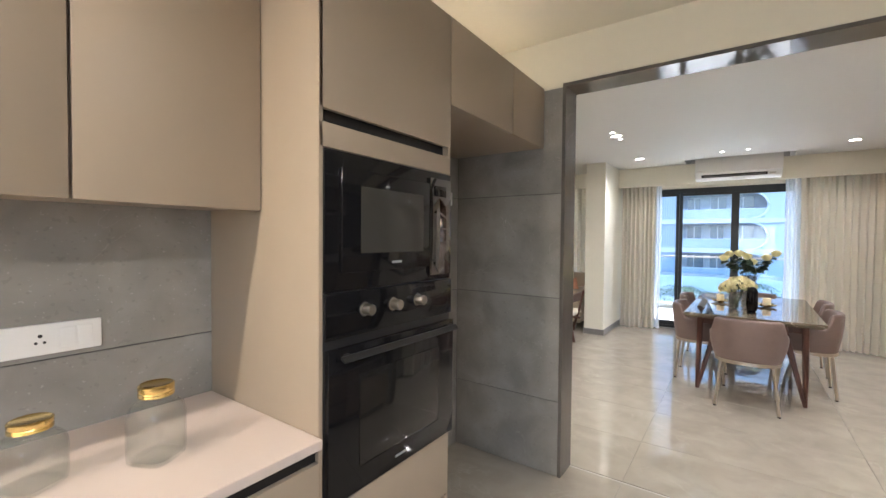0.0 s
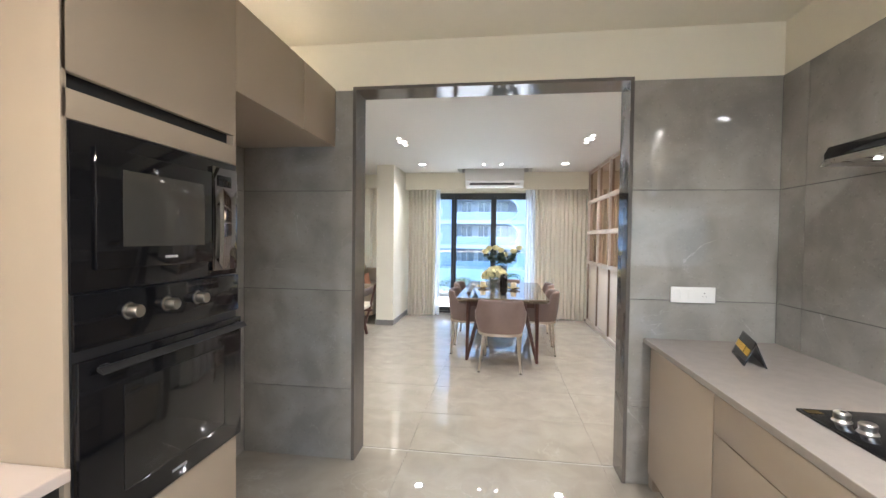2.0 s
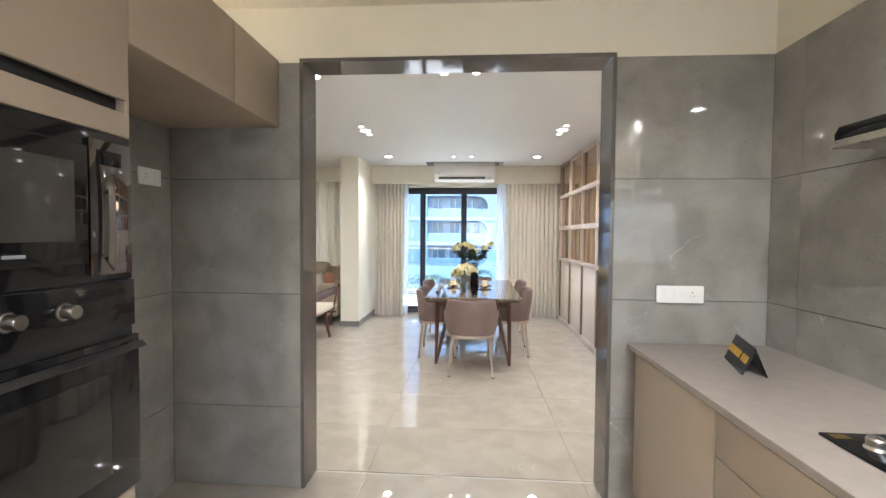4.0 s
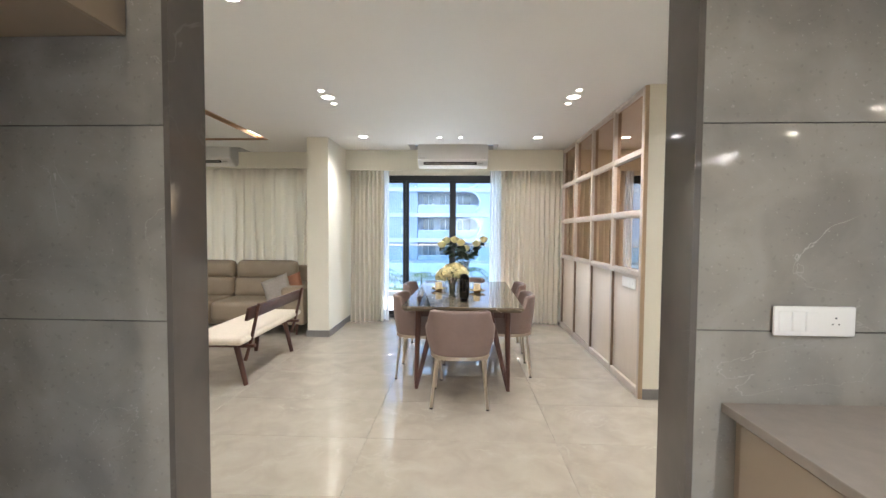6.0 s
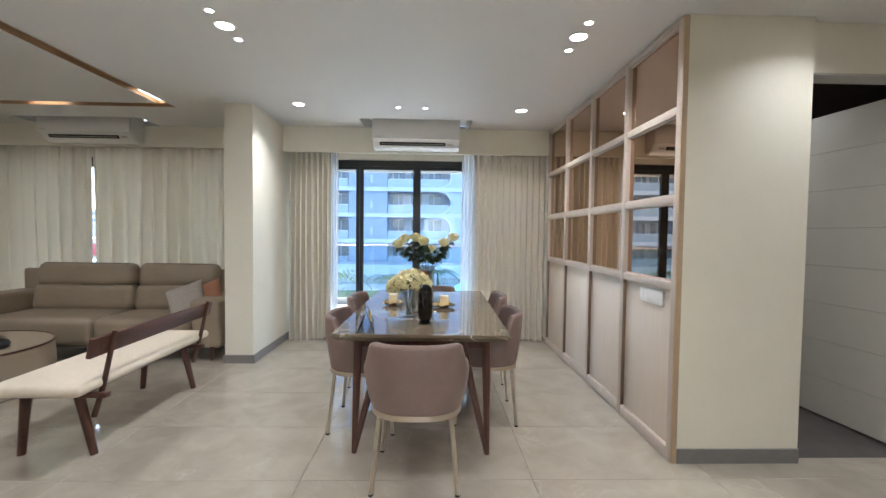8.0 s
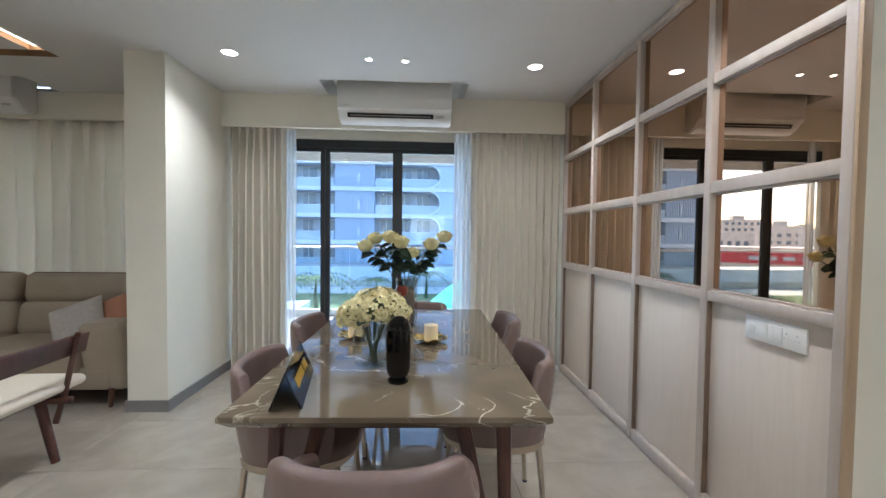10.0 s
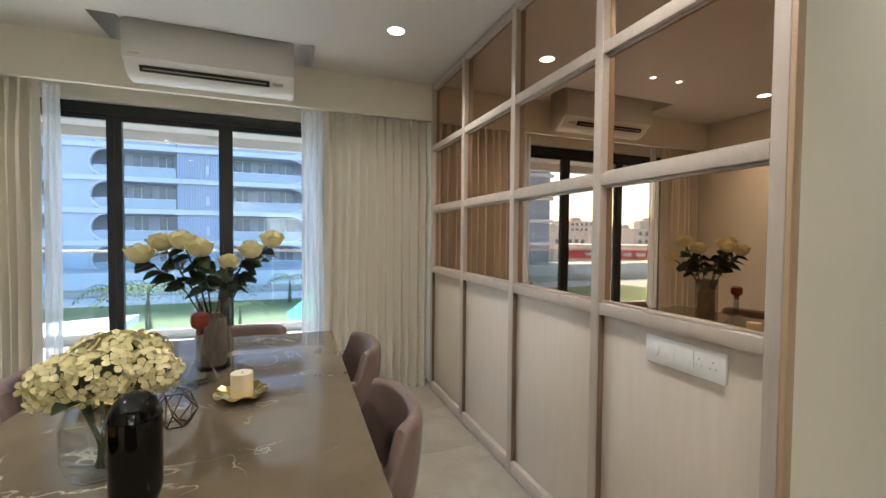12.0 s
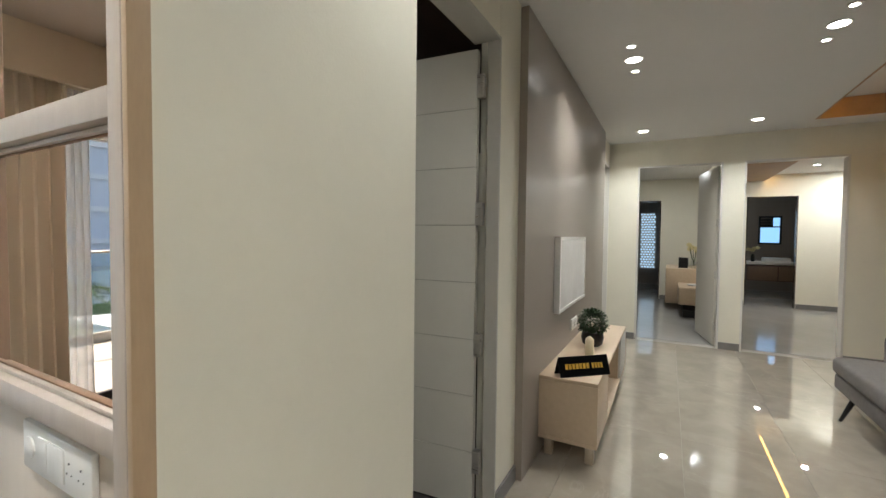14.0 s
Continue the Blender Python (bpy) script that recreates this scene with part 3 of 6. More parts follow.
# ---------------------------------------------------------------- windows
def window(name, x0, x1, z0, z1, bars, y, label, fw=0.055):
    ob = setting(name, joined(box(x0, x1, y, y + 0.12, z1 - 0.06, z1), box(x0, x1, y, y + 0.12, z0, z0 + 0.05), box(x0, x0 + fw, y, y + 0.12, z0 + 0.05, z1 - 0.06), box(x1 - fw, x1, y, y + 0.12, z0 + 0.05, z1 - 0.06)), M_FRAME, label, "window")
    edges = [x0 + fw] + [b for b in bars] + [x1 - fw]
    part("track", joined(box(x0, x1, y - 0.012, y - 0.002, z1 - 0.08, z1 - 0.06), box(x0, x1, y + 0.03, y + 0.09, z1 - 0.072, z1 - 0.06)), M_FRAME, ob)
    for a, b in zip(edges, edges[1:]):
        lo, hi = (a if a == edges[0] else a + 0.028), (b if b == edges[-1] else b - 0.028)
        leaf = part("sash", joined(box(lo - 0.026, lo + 0.02, y + 0.035, y + 0.075, z0 + 0.05, z1 - 0.072), box(hi - 0.02, hi + 0.026, y + 0.035, y + 0.075, z0 + 0.05, z1 - 0.072), box(lo + 0.02, hi - 0.02, y + 0.035, y + 0.075, z1 - 0.115, z1 - 0.072), box(lo + 0.02, hi - 0.02, y + 0.035, y + 0.075, z0 + 0.05, z0 + 0.12)), M_FRAME, ob)
        p = part("pane", box(lo + 0.018, hi - 0.018, y + 0.052, y + 0.058, z0 + 0.115, z1 - 0.11), M_GLASS, leaf, soft=False)
        p.visible_shadow = False
    return ob


w1 = window("window_1", -1.79, 1.22, 0.0, 2.285, (-1.03, -0.282, 0.466), 8.36, "charcoal aluminium sliding glass doors to the balcony")
part("interlock", box(-0.332, -0.232, 8.385, 8.3945, 0.05, 2.21), M_FRAME, w1, soft=False)
part("handle", joined(box(-0.322, -0.302, 8.37, 8.397, 1.0, 1.24)), M_BLACK, w1)
window("window_2", -5.7, -2.4, 0.12, 2.27, (-4.6, -3.5), 8.36, "charcoal aluminium window behind closed curtains")
kw = window("window_3", -0.45, 0.85, 0.95, 2.05, (0.2,), -1.62, "charcoal aluminium kitchen window")
setting("window_sill_dining", box(-1.79, 1.22, WIN, 8.36, -0.02, 0.012), M_BASE, "grey stone threshold", "sill")


# ---------------------------------------------------------------- curtains
def curtain(name, x0, x1, y, z0, z1, folds, amp, material, label, seed, thick=True):
    """Cloth hung in uneven folds; thick: with a back face, as a lined curtain has."""
    rnd = random.Random(seed)
    nx, nz = folds * 10, 14
    ph = [rnd.uniform(-0.5, 0.5) for _ in range(folds + 2)]
    am = [rnd.uniform(0.55, 1.25) for _ in range(folds + 2)]
    bm = bmesh.new()
    front, back = [], []
    for j in range(nz + 1):
        v = j / nz
        z = z1 + (z0 - z1) * v
        ra, rb = [], []
        for i in range(nx + 1):
            u = i / nx
            k = u * folds
            c = int(min(k, folds))
            f = k - c
            a = am[c] * (1 - f) + am[c + 1] * f
            p = ph[c] * (1 - f) + ph[c + 1] * f
            pinch = 0.35 + 0.65 * min(1, v * 6)
            w = math.sin(2 * math.pi * k + p * 1.6 * min(1, v * 3)) + 0.35 * math.sin(4 * math.pi * k + 1.3 + p * 3)
            wob = 0.010 * math.sin(3 * v + 9 * u) * v
            x = x0 + (x1 - x0) * u + 0.012 * math.cos(2 * math.pi * k + p) * pinch + wob
            yy = y + amp * a * w * pinch + 0.008 * math.sin(7 * u + 4 * v) * v
            zz = z + (0.012 * math.sin(5 * u + seed) if j == nz else 0)
            ra.append(bm.verts.new((x, yy - 0.0015, zz)))
            rb.append(bm.verts.new((x, yy + 0.0015, zz)))
        front.append(ra)
        back.append(rb)
    for rows, flip in ((front, False), (back, True))[:1 + thick]:
        for j in range(nz):
            for i in range(nx):
                q = (rows[j][i], rows[j][i + 1], rows[j + 1][i + 1], rows[j + 1][i])
                bm.faces.new(q[::-1] if flip else q)
    if thick:
        for i in range(nx):
            bm.faces.new((front[0][i], back[0][i], back[0][i + 1], front[0][i + 1]))
            bm.faces.new((front[nz][i + 1], back[nz][i + 1], back[nz][i], front[nz][i]))
        for j in range(nz):
            bm.faces.new((front[j][0], front[j + 1][0], back[j + 1][0], back[j][0]))
            bm.faces.new((front[j][nx], back[j][nx], back[j + 1][nx], front[j + 1][nx]))
    else:
        bmesh.ops.delete(bm, geom=[v for r in back for v in r], context="VERTS")
    return single(name, bm, material, label, "curtain", soft=True, group=label)


curtain("curtain", -1.858, -1.335, 8.085, 0.012, 2.335, 8, 0.058, M_CURTAIN, "cream linen curtain drawn aside in pleats", 3)
curtain("curtain", 0.445, 1.325, 8.085, 0.012, 2.335, 12, 0.058, M_CURTAIN, "cream linen curtain drawn aside in pleats", 5)
curtain("curtain", -1.37, -1.27, 8.19, 0.015, 2.335, 3, 0.016, M_SHEER, "white sheer voile curtain gathered beside the window", 7, False)
curtain("curtain", 0.285, 0.50, 8.19, 0.015, 2.335, 5, 0.018, M_SHEER, "white sheer voile curtain gathered beside the window", 8, False)
curtain("curtain", -6.0, -4.346, 8.225, 0.015, 2.40, 11, 0.052, M_CURTAIN, "cream linen curtain closed behind the sofa", 11)
curtain("curtain", -4.332, -2.18, 8.225, 0.015, 2.40, 13, 0.052, M_CURTAIN, "cream linen curtain closed behind the sofa", 12)
for x0, x1, y, z in ((-1.875, 1.34, 8.13, 2.35), (-6.9, -2.18, 8.235, 2.43)):
    setting("trim_curtain_rail", box(x0, x1, y - 0.02, y + 0.02, z, z + 0.03), M_WHITE, "white curtain rail", "rail")


# ---------------------------------------------------------------- ceiling lights
def downlight_parts(ob, r):
    part("rim", bm_ring([(r + 0.012, -0.006), (r + 0.014, -0.002), (r + 0.012, 0.0), (r, 0.0), (r, -0.006)], 28), M_WHITE, ob)


def downlight(x, y, watts, r=0.05, z=CEIL, label="round white recessed ceiling spotlight, lit", colour=LAMP, beam=180):
    ob = thing("ceiling_light", label, "ceiling light", pose(x, y, z), "recessed ceiling lights")
    downlight_parts(ob, r)
    part("lens", bm_lathe([(0.002, -0.0042), (r - 0.001, -0.0042), (r - 0.001, -0.002)], 28), M_LIT, ob)
    if watts:
        lamp(x, y, z - 0.012, watts, 2 * r, colour, beam)
    return ob


for x, y in ((-1.412, 7.09), (0.82, 7.16), (-1.371, 5.53), (0.844, 5.56), (-1.36, 3.9), (0.83, 3.9), (4.275, 4.825), (4.27, 3.745), (6.505, 4.872), (6.463, 3.791), (2.05, 4.83)):
    downlight(x, y, LAMP_W * (0.38 if x == 2.05 else 0.95), beam=130)
SMALL = "small round recessed ceiling spotlight, lit"
for x, y in ((-0.431, 7.13), (-0.162, 7.14), (-0.375, 3.89), (-0.14, 3.89), (-1.373, 5.352), (-1.37, 5.712), (0.845, 5.38), (0.846, 5.754), (4.045, 4.825), (4.5, 4.828), (4.04, 3.745), (4.49, 3.745)):
    downlight(x, y, 0, 0.022, label=SMALL)
# the two at negative y are unseen, added to brighten the kitchen from behind
for x, y, k in ((-1.22, 0.05, 1.05), (-1.22, -1.0, 3.1), (0.72, 1.12, 1.9), (0.72, 0.2, 0.75), (0.72, -0.75, 0.35)):
    downlight(x, y, LAMP_W * k, z=KCEIL, colour=KLAMP if x < 0 else LAMP, beam=176 if x < 0 else 156)
# short lit lengths in the timber groove of the living room ceiling
for i, (x0, x1, y0, y1) in enumerate(((-2.815, -2.765, 6.87, 7.17), (-2.815, -2.765, 5.27, 5.47), (-2.815, -2.765, 4.27, 4.47), (-4.17, -3.82, 7.205, 7.255), (-5.67, -5.27, 7.205, 7.255))):
    ob = single("strip_light", box((x0 - x1) / 2, (x1 - x0) / 2, (y0 - y1) / 2, (y1 - y0) / 2, -0.012, 0.0), M_LITSOFT, "short linear light lit inside the timber groove", "strip light", pose((x0 + x1) / 2, (y0 + y1) / 2, CEIL + 0.041), "strip lights in the groove", soft=False)
for x, y in ((-3.6, 5.6), (-5.1, 5.6)):
    downlight(x, y, LAMP_W)
single("strip_light", box(-1.8, 1.8, -0.02, 0.02, -0.012, 0.0), M_COVEGLOW, "amber linear light hidden in the hall cove", "strip light", pose(4.80, 3.2, CEIL + 0.19), soft=False)


# ---------------------------------------------------------------- air conditioners
def air_conditioner(x0, x1, y_back, z0, h=0.30, d=0.22):
    w = x1 - x0
    ob = thing("air_conditioner", "white wall-mounted split air conditioner with a dark louvre slot", "air conditioner", pose((x0 + x1) / 2, y_back, z0), "split air conditioners")
    prof = [(0, 0.03), (-0.05, 0.0), (-0.10, 0.0), (-0.175, 0.035), (-0.205, 0.075), (-d, 0.10), (-d, h - 0.05), (-d + 0.02, h - 0.012), (-d + 0.05, h), (0, h)]
    bm = bm_prism(prof, "x", -w / 2, w / 2)
    bmesh.ops.bevel(bm, geom=[e for e in bm.edges if e.is_manifold and e.calc_face_angle(0) > 1.2], offset=0.012, segments=3, affect="EDGES")
    part("body", bm, M_WHITE, ob)
    part("front_panel", bm_box(-w / 2 + 0.004, w / 2 - 0.004, -d - 0.008, -d + 0.004, 0.098, h - 0.03, 0.004), M_WHITE, ob)
    part("louvre_slot", moved(bm_box(-w * 0.42, w * 0.34, -0.004, 0.006, -0.021, 0.021, 0.002), pose(0, -0.1905, 0.0555, 37)), M_BLACK, ob, "dark air outlet")
    part("louvre", moved(bm_box(-w * 0.40, w * 0.32, -0.004, 0.003, -0.003, 0.003, 0.001), pose(0, -0.1935, 0.0535, 37)), M_STEEL, ob)
    part("display", moved(bm_box(w * 0.36, w * 0.43, -0.003, 0.003, -0.01, 0.01, 0.001), pose(0, -0.191, 0.054, 37)), M_STEEL, ob)
    part("badge", bm_box(-w / 2 + 0.04, -w / 2 + 0.10, -d - 0.0095, -d - 0.007, 0.118, 0.126), M_STEEL, ob)
    return ob


air_conditioner(-0.776, 0.23, 7.963, 2.325, 0.36, 0.25)
air_conditioner(-4.65, -3.59, 8.098, 2.375, 0.36, 0.25)


# ---------------------------------------------------------------- partition with bronze mirrors
px = 1.393                                         # the core's face
part_ = thing("partition_panel", "pale wood grid partition with bronze mirror panes above wooden panels", "partition", pose(0, 0, 0))
COLS = [5.274, 5.943, 6.618, 7.312, 8.0]
ROWS_Z = [1.045, 1.56, 2.076]
for i, y in enumerate(COLS):
    y0, y1 = (y - 0.012, y + 0.028) if i == 0 else ((y - 0.045, y + 0.0) if i == 4 else (y - 0.022, y + 0.022))
    part("upright", bm_box(px - 0.05, px + 0.0, y0, y1, 0.002, 2.60, 0.003), M_OAKFRAME, part_)
for z in ROWS_Z:
    for a, b, i in zip(COLS, COLS[1:], range(4)):
        a0, b0 = a + (0.029 if i == 0 else 0.0225), b - (0.0455 if i == 3 else 0.0225)
        part("rail", bm_box(px - 0.048, px, a0, b0, z - 0.024, z + 0.024, 0.003), M_OAKFRAME, part_)
for a, b, i in zip(COLS, COLS[1:], range(4)):
    a0, b0 = a + (0.029 if i == 0 else 0.0225), b - (0.0455 if i == 3 else 0.0225)
    part("top_rail", bm_box(px - 0.048, px, a0, b0, 2.565, 2.60, 0.003), M_OAKFRAME, part_)
    part("bottom_rail", bm_box(px - 0.048, px, a0, b0, 0.002, 0.075, 0.003), M_OAKFRAME, part_)
    part("wooden_panel", bm_box(px - 0.022, px - 0.001, a0 + 0.001, b0 - 0.001, 0.076, ROWS_Z[0] - 0.025, 0.001), M_OAKPANEL, part_)
    for z0, z1 in zip(ROWS_Z, ROWS_Z[1:] + [2.589]):
        part("mirror_pane", bm_box(px - 0.018, px - 0.004, a0 + 0.001, b0 - 0.001, z0 + 0.025, z1 - 0.025, 0.0), M_MIRROR, part_, "bronze tinted mirror pane", soft=False)
        for q0, q1, r0, r1 in ((a0 + 0.001, b0 - 0.001, z0 + 0.025, z0 + 0.034), (a0 + 0.001, b0 - 0.001, z1 - 0.034, z1 - 0.025)):
            part("bead", bm_box(px - 0.03, px - 0.019, q0, q1, r0, r1, 0.002), M_OAKFRAME, part_)
# dark strips on the uprights' near sides, shade painted in as brown
for i, y in enumerate(COLS[1:]):
    y0 = y - (0.045 if i == 3 else 0.022)
    part("shaded_side_strip", bm_box(px - 0.046, px - 0.023, y0 - 0.007, y0 - 0.0008, 0.078, ROWS_Z[0] - 0.026, 0.001), M_DARKWOOD, part_, "dark brown strip, the upright's side with shade in its colour")
part("end_cover", bm_box(1.344, 1.377, 5.247, 5.2615, 0.002, 2.60, 0.002), M_TAN, part_)


def switch_plate(name, w, h, m, sockets, switches, label, hole=1.0):
    """Local: x along the wall, z up, the face at -y."""
    ob = thing(name, label, "socket", m)
    part("plate", bm_box(-w / 2, w / 2, -0.012, 0.0, -h / 2, h / 2, 0.004), M_WHITE, ob)
    for x in switches:
        part("switch", bm_box(x - 0.018, x + 0.018, -0.0155, -0.011, -h * 0.33, h * 0.33, 0.002), M_WHITE, ob)
    for x in sockets:
        part("socket_holes", joined(*[moved(bm_lathe([(r * hole, 0), (r * hole, 0.0012)], 10), pose(x + dx, -0.0120, dz, 90)) for dx, dz, r in ((0, 0.011, 0.0028), (-0.009, -0.008, 0.0021), (0.009, -0.008, 0.0021))]), M_BLACK, ob, "dark socket holes")
    return ob


sw = switch_plate("switch_plate", 0.285, 0.095, pose(1.3705, 5.552, 0.949, 0, 0, -90), (0.06, 0.105), (-0.045, -0.005, 0.025), "white switch and socket plate on the wooden panel", 0.7)
part("round_knob", moved(bm_lathe([(0.021, 0), (0.0205, 0.003), (0.016, 0.004), (0.004, 0.006)], 24), pose(-0.105, -0.012, 0, 90)), M_WHITE, sw)


# ---------------------------------------------------------------- dining table
TT = 0.75
table = thing("dining_table", "dining table with a polished brown marble top on dark walnut legs", "table", pose(-0.112, 6.235, 0, 0, 0, -1.4))
hw, hl = 0.525, 0.957
top = bmesh.new()
lo = [(-hw + 0.03, -hl + 0.03), (hw - 0.03, -hl + 0.03), (hw - 0.03, hl - 0.03), (-hw + 0.03, hl - 0.03)]
md = [(-hw, -hl), (hw, -hl), (hw, hl), (-hw, hl)]
lv = [[top.verts.new((x, y, z)) for x, y in ring] for ring, z in ((lo, TT - 0.045), (md, TT - 0.018), (md, TT - 0.003), ([(x * 0.996, y * 0.998) for x, y in md], TT))]
for a, b in zip(lv, lv[1:]):
    for i in range(4):
        top.faces.new((a[i], a[(i + 1) % 4], b[(i + 1) % 4], b[i]))
top.faces.new(lv[0][::-1])
top.faces.new(lv[-1])
part("tabletop", top, M_TABLE, table, "polished brown marble with pale veins", soft=False)
for y in (-0.75, 0.75):
    part("apron", bm_box(-0.43, 0.43, y - 0.015, y + 0.015, TT - 0.125, TT - 0.046, 0.003), M_WALNUT, table)
for x in (-0.42, 0.42):
    part("apron", bm_box(x - 0.015, x + 0.015, -0.733, 0.733, TT - 0.125, TT - 0.046, 0.003), M_WALNUT, table)
for sx in (-1, 1):
    for sy in (-1, 1):
        foot = Vector((sx * 0.405, sy * 0.865, 0))
        for (tx, ty), r in (((sx * 0.40, sy * 0.775), 0.017), ((sx * 0.24, sy * 0.775), 0.017)):
            part("leg", bm_tube([foot + Vector((0, 0, 0.0)), (tx, ty, TT - 0.046)], 0.016, 8, 0.030), M_WALNUT, table)


# ---------------------------------------------------------------- dining chairs
def tub_shell(a=0.285, b=0.275, z0=0.42, back=0.785, arm=0.655, thick=0.045):
    """The padded wrap of a tub chair: high behind, stepping down to the arms, open at the front (+y)."""
    bm = bmesh.new()
    n, m = 44, 9
    span = radians(128)
    rings = []
    for i in range(n + 1):
        th = -span + 2 * span * i / n
        deg = abs(math.degrees(th))
        t = min(1, max(0, (deg - 50) / 14))
        t = t * t * (3 - 2 * t)
        drop = min(1, max(0, (deg - 70) / 58))
        h = back + (arm - back) * t - 0.05 * drop ** 2
        bulge = 0.018 * math.exp(-((deg - 66) / 9) ** 2)
        ex = 2.6
        c, s = math.cos(th), math.sin(th)
        k = (abs(s) ** ex + abs(c) ** ex) ** (-1 / ex)
        ring = []
        for j in range(m + 1):
            v = j / m
            z = z0 + (h - 0.022 - z0) * v
            grow = 0.86 + 0.14 * math.sin(v * math.pi / 2) + bulge * v
            ring.append(Vector((a * k * s * grow, -b * k * c * grow, z)))
        for j in range(1, 6):
            w = math.pi * j / 6
            base, inn = a, a - thick
            rad = 1 + bulge - (thick / 2) * (1 - math.cos(w)) / a
            ring.append(Vector((a * k * s * rad, -b * k * c * rad, h - 0.022 + 0.022 * math.sin(w))))
        for j in range(m, -1, -1):
            v = j / m
            z = z0 + (h - 0.022 - z0) * v
            grow = 0.86 + 0.14 * math.sin(v * math.pi / 2) + bulge * v - thick / a
            ring.append(Vector((a * k * s * grow, -b * k * c * grow, z)))
        rings.append([bm.verts.new(p) for p in ring])
    q = len(rings[0])
    for r0, r1 in zip(rings, rings[1:]):
        for j in range(q):
            bm.faces.new((r0[j], r1[j], r1[(j + 1) % q], r0[(j + 1) % q]))
    bm.faces.new(rings[0])
    bm.faces.new(rings[-1][::-1])
    bmesh.ops.recalc_face_normals(bm, faces=bm.faces[:])
    return bm


chair = thing("dining_chair", "mauve-brown leather tub chair on champagne metal legs", "chair", pose(-0.150, 5.172, 0, 0, 0, -1), "chairs round the table")
part("backrest", tub_shell(), M_LEATHER, chair)
part("seat", moved(bm_cushion(0.47, 0.47, 0.11, 8, 3.2, 0.2), pose(0, 0.02, 0.45)), M_LEATHER, chair)
ring = [(0.245 * math.copysign(abs(math.sin(t)) ** 0.75, math.sin(t)), -0.24 * math.copysign(abs(math.cos(t)) ** 0.75, math.cos(t))) for t in [2 * math.pi * i / 36 for i in range(36)]]
part("seat_frame", bm_prism(ring, "z", 0.392, 0.419), M_CHAMP, chair)
for sx in (-1, 1):
    for sy in (-1, 1):
        leg = part("leg", bm_tube([(sx * 0.222, sy * 0.215, 0.008), (sx * 0.185, sy * 0.18, 0.393)], 0.0115, 10, 0.0135), M_CHAMP, chair)
        part("foot_cap", bm_lathe([(0.013, 0.0), (0.0135, 0.006), (0.012, 0.010)], 10, sx * 0.222, sy * 0.215), M_BLACK, leg)
for x, y, r in ((-0.535, 5.83, -91), (-0.55, 6.66, -94), (0.318, 5.955, 88), (0.355, 6.76, 89), (-0.075, 7.10, 178)):
    copy_thing(chair, pose(x, y, 0, 0, 0, r))


# ---------------------------------------------------------------- things on the table
def petals(rnd, bm, centre, r, n, tilt, size, cup=0.35):
    """Small cupped petals on a ball round centre."""
    for k in range(n):
        z = 1 - (k + 0.5) / n * 1.75
        t = k * 2.39996 + rnd.uniform(-0.3, 0.3)
        q = math.sqrt(max(0, 1 - z * z))
        d = Vector((q * math.cos(t), q * math.sin(t), z))
        side = d.cross(Vector((0, 0, 1)))
        if side.length < 1e-3:
            side = Vector((1, 0, 0))
        side.normalize()
        up = side.cross(d)
        a = rnd.uniform(0, 2 * math.pi)
        u = side * math.cos(a) + up * math.sin(a)
        w = d.cross(u)
        p = centre + d * r * rnd.uniform(0.78, 1.1)
        s = size * rnd.uniform(0.8, 1.2)
        c = bm.verts.new(p - d * s * cup)
        rim = [bm.verts.new(p + s * (math.cos(g) * u + math.sin(g) * w) * (0.8 + 0.2 * math.cos(2 * g)) + d * s * rnd.uniform(-0.1, 0.3)) for g in [2 * math.pi * i / 7 for i in range(7)]]
        for i in range(7):
            bm.faces.new((c, rim[i], rim[(i + 1) % 7]))


def florets(rnd, bm, centre, r, n, size):
    """Four-petalled flowers, each a little tilted, crowded on a ball round centre."""
    for k in range(n):
        z = 1 - (k + 0.5) / n * 1.7
        t = k * 2.39996 + rnd.uniform(-0.25, 0.25)
        q = math.sqrt(max(0, 1 - z * z))
        d = Vector((q * math.cos(t) + rnd.uniform(-0.28, 0.28), q * math.sin(t) + rnd.uniform(-0.28, 0.28), z + rnd.uniform(-0.2, 0.2))).normalized()
        u = d.orthogonal().normalized()
        w = d.cross(u)
        p = centre + Vector((q * math.cos(t), q * math.sin(t), z)) * r * rnd.uniform(0.86, 1.1)
        a0 = rnd.uniform(0, 1.57)
        for j in range(4):
            a = a0 + j * math.pi / 2
            e, f = u * math.cos(a) + w * math.sin(a), w * math.cos(a) - u * math.sin(a)
            s_ = size * rnd.uniform(0.85, 1.15)
            lift = rnd.uniform(0.0, 0.45)
            ring = [p + e * s_ * x + f * s_ * y + d * s_ * (lift * x + h) for x, y, h in ((0.05, 0, 0), (0.45, -0.42, 0.14), (0.85, -0.36, 0.12), (1.05, 0, 0.02), (0.85, 0.36, 0.12), (0.45, 0.42, 0.14))]
            c = bm.verts.new(p + e * s_ * 0.55 + d * s_ * (lift * 0.55 - 0.04))
            vs = [bm.verts.new(v) for v in ring]
            for i in range(6):
                bm.faces.new((c, vs[i], vs[(i + 1) % 6]))


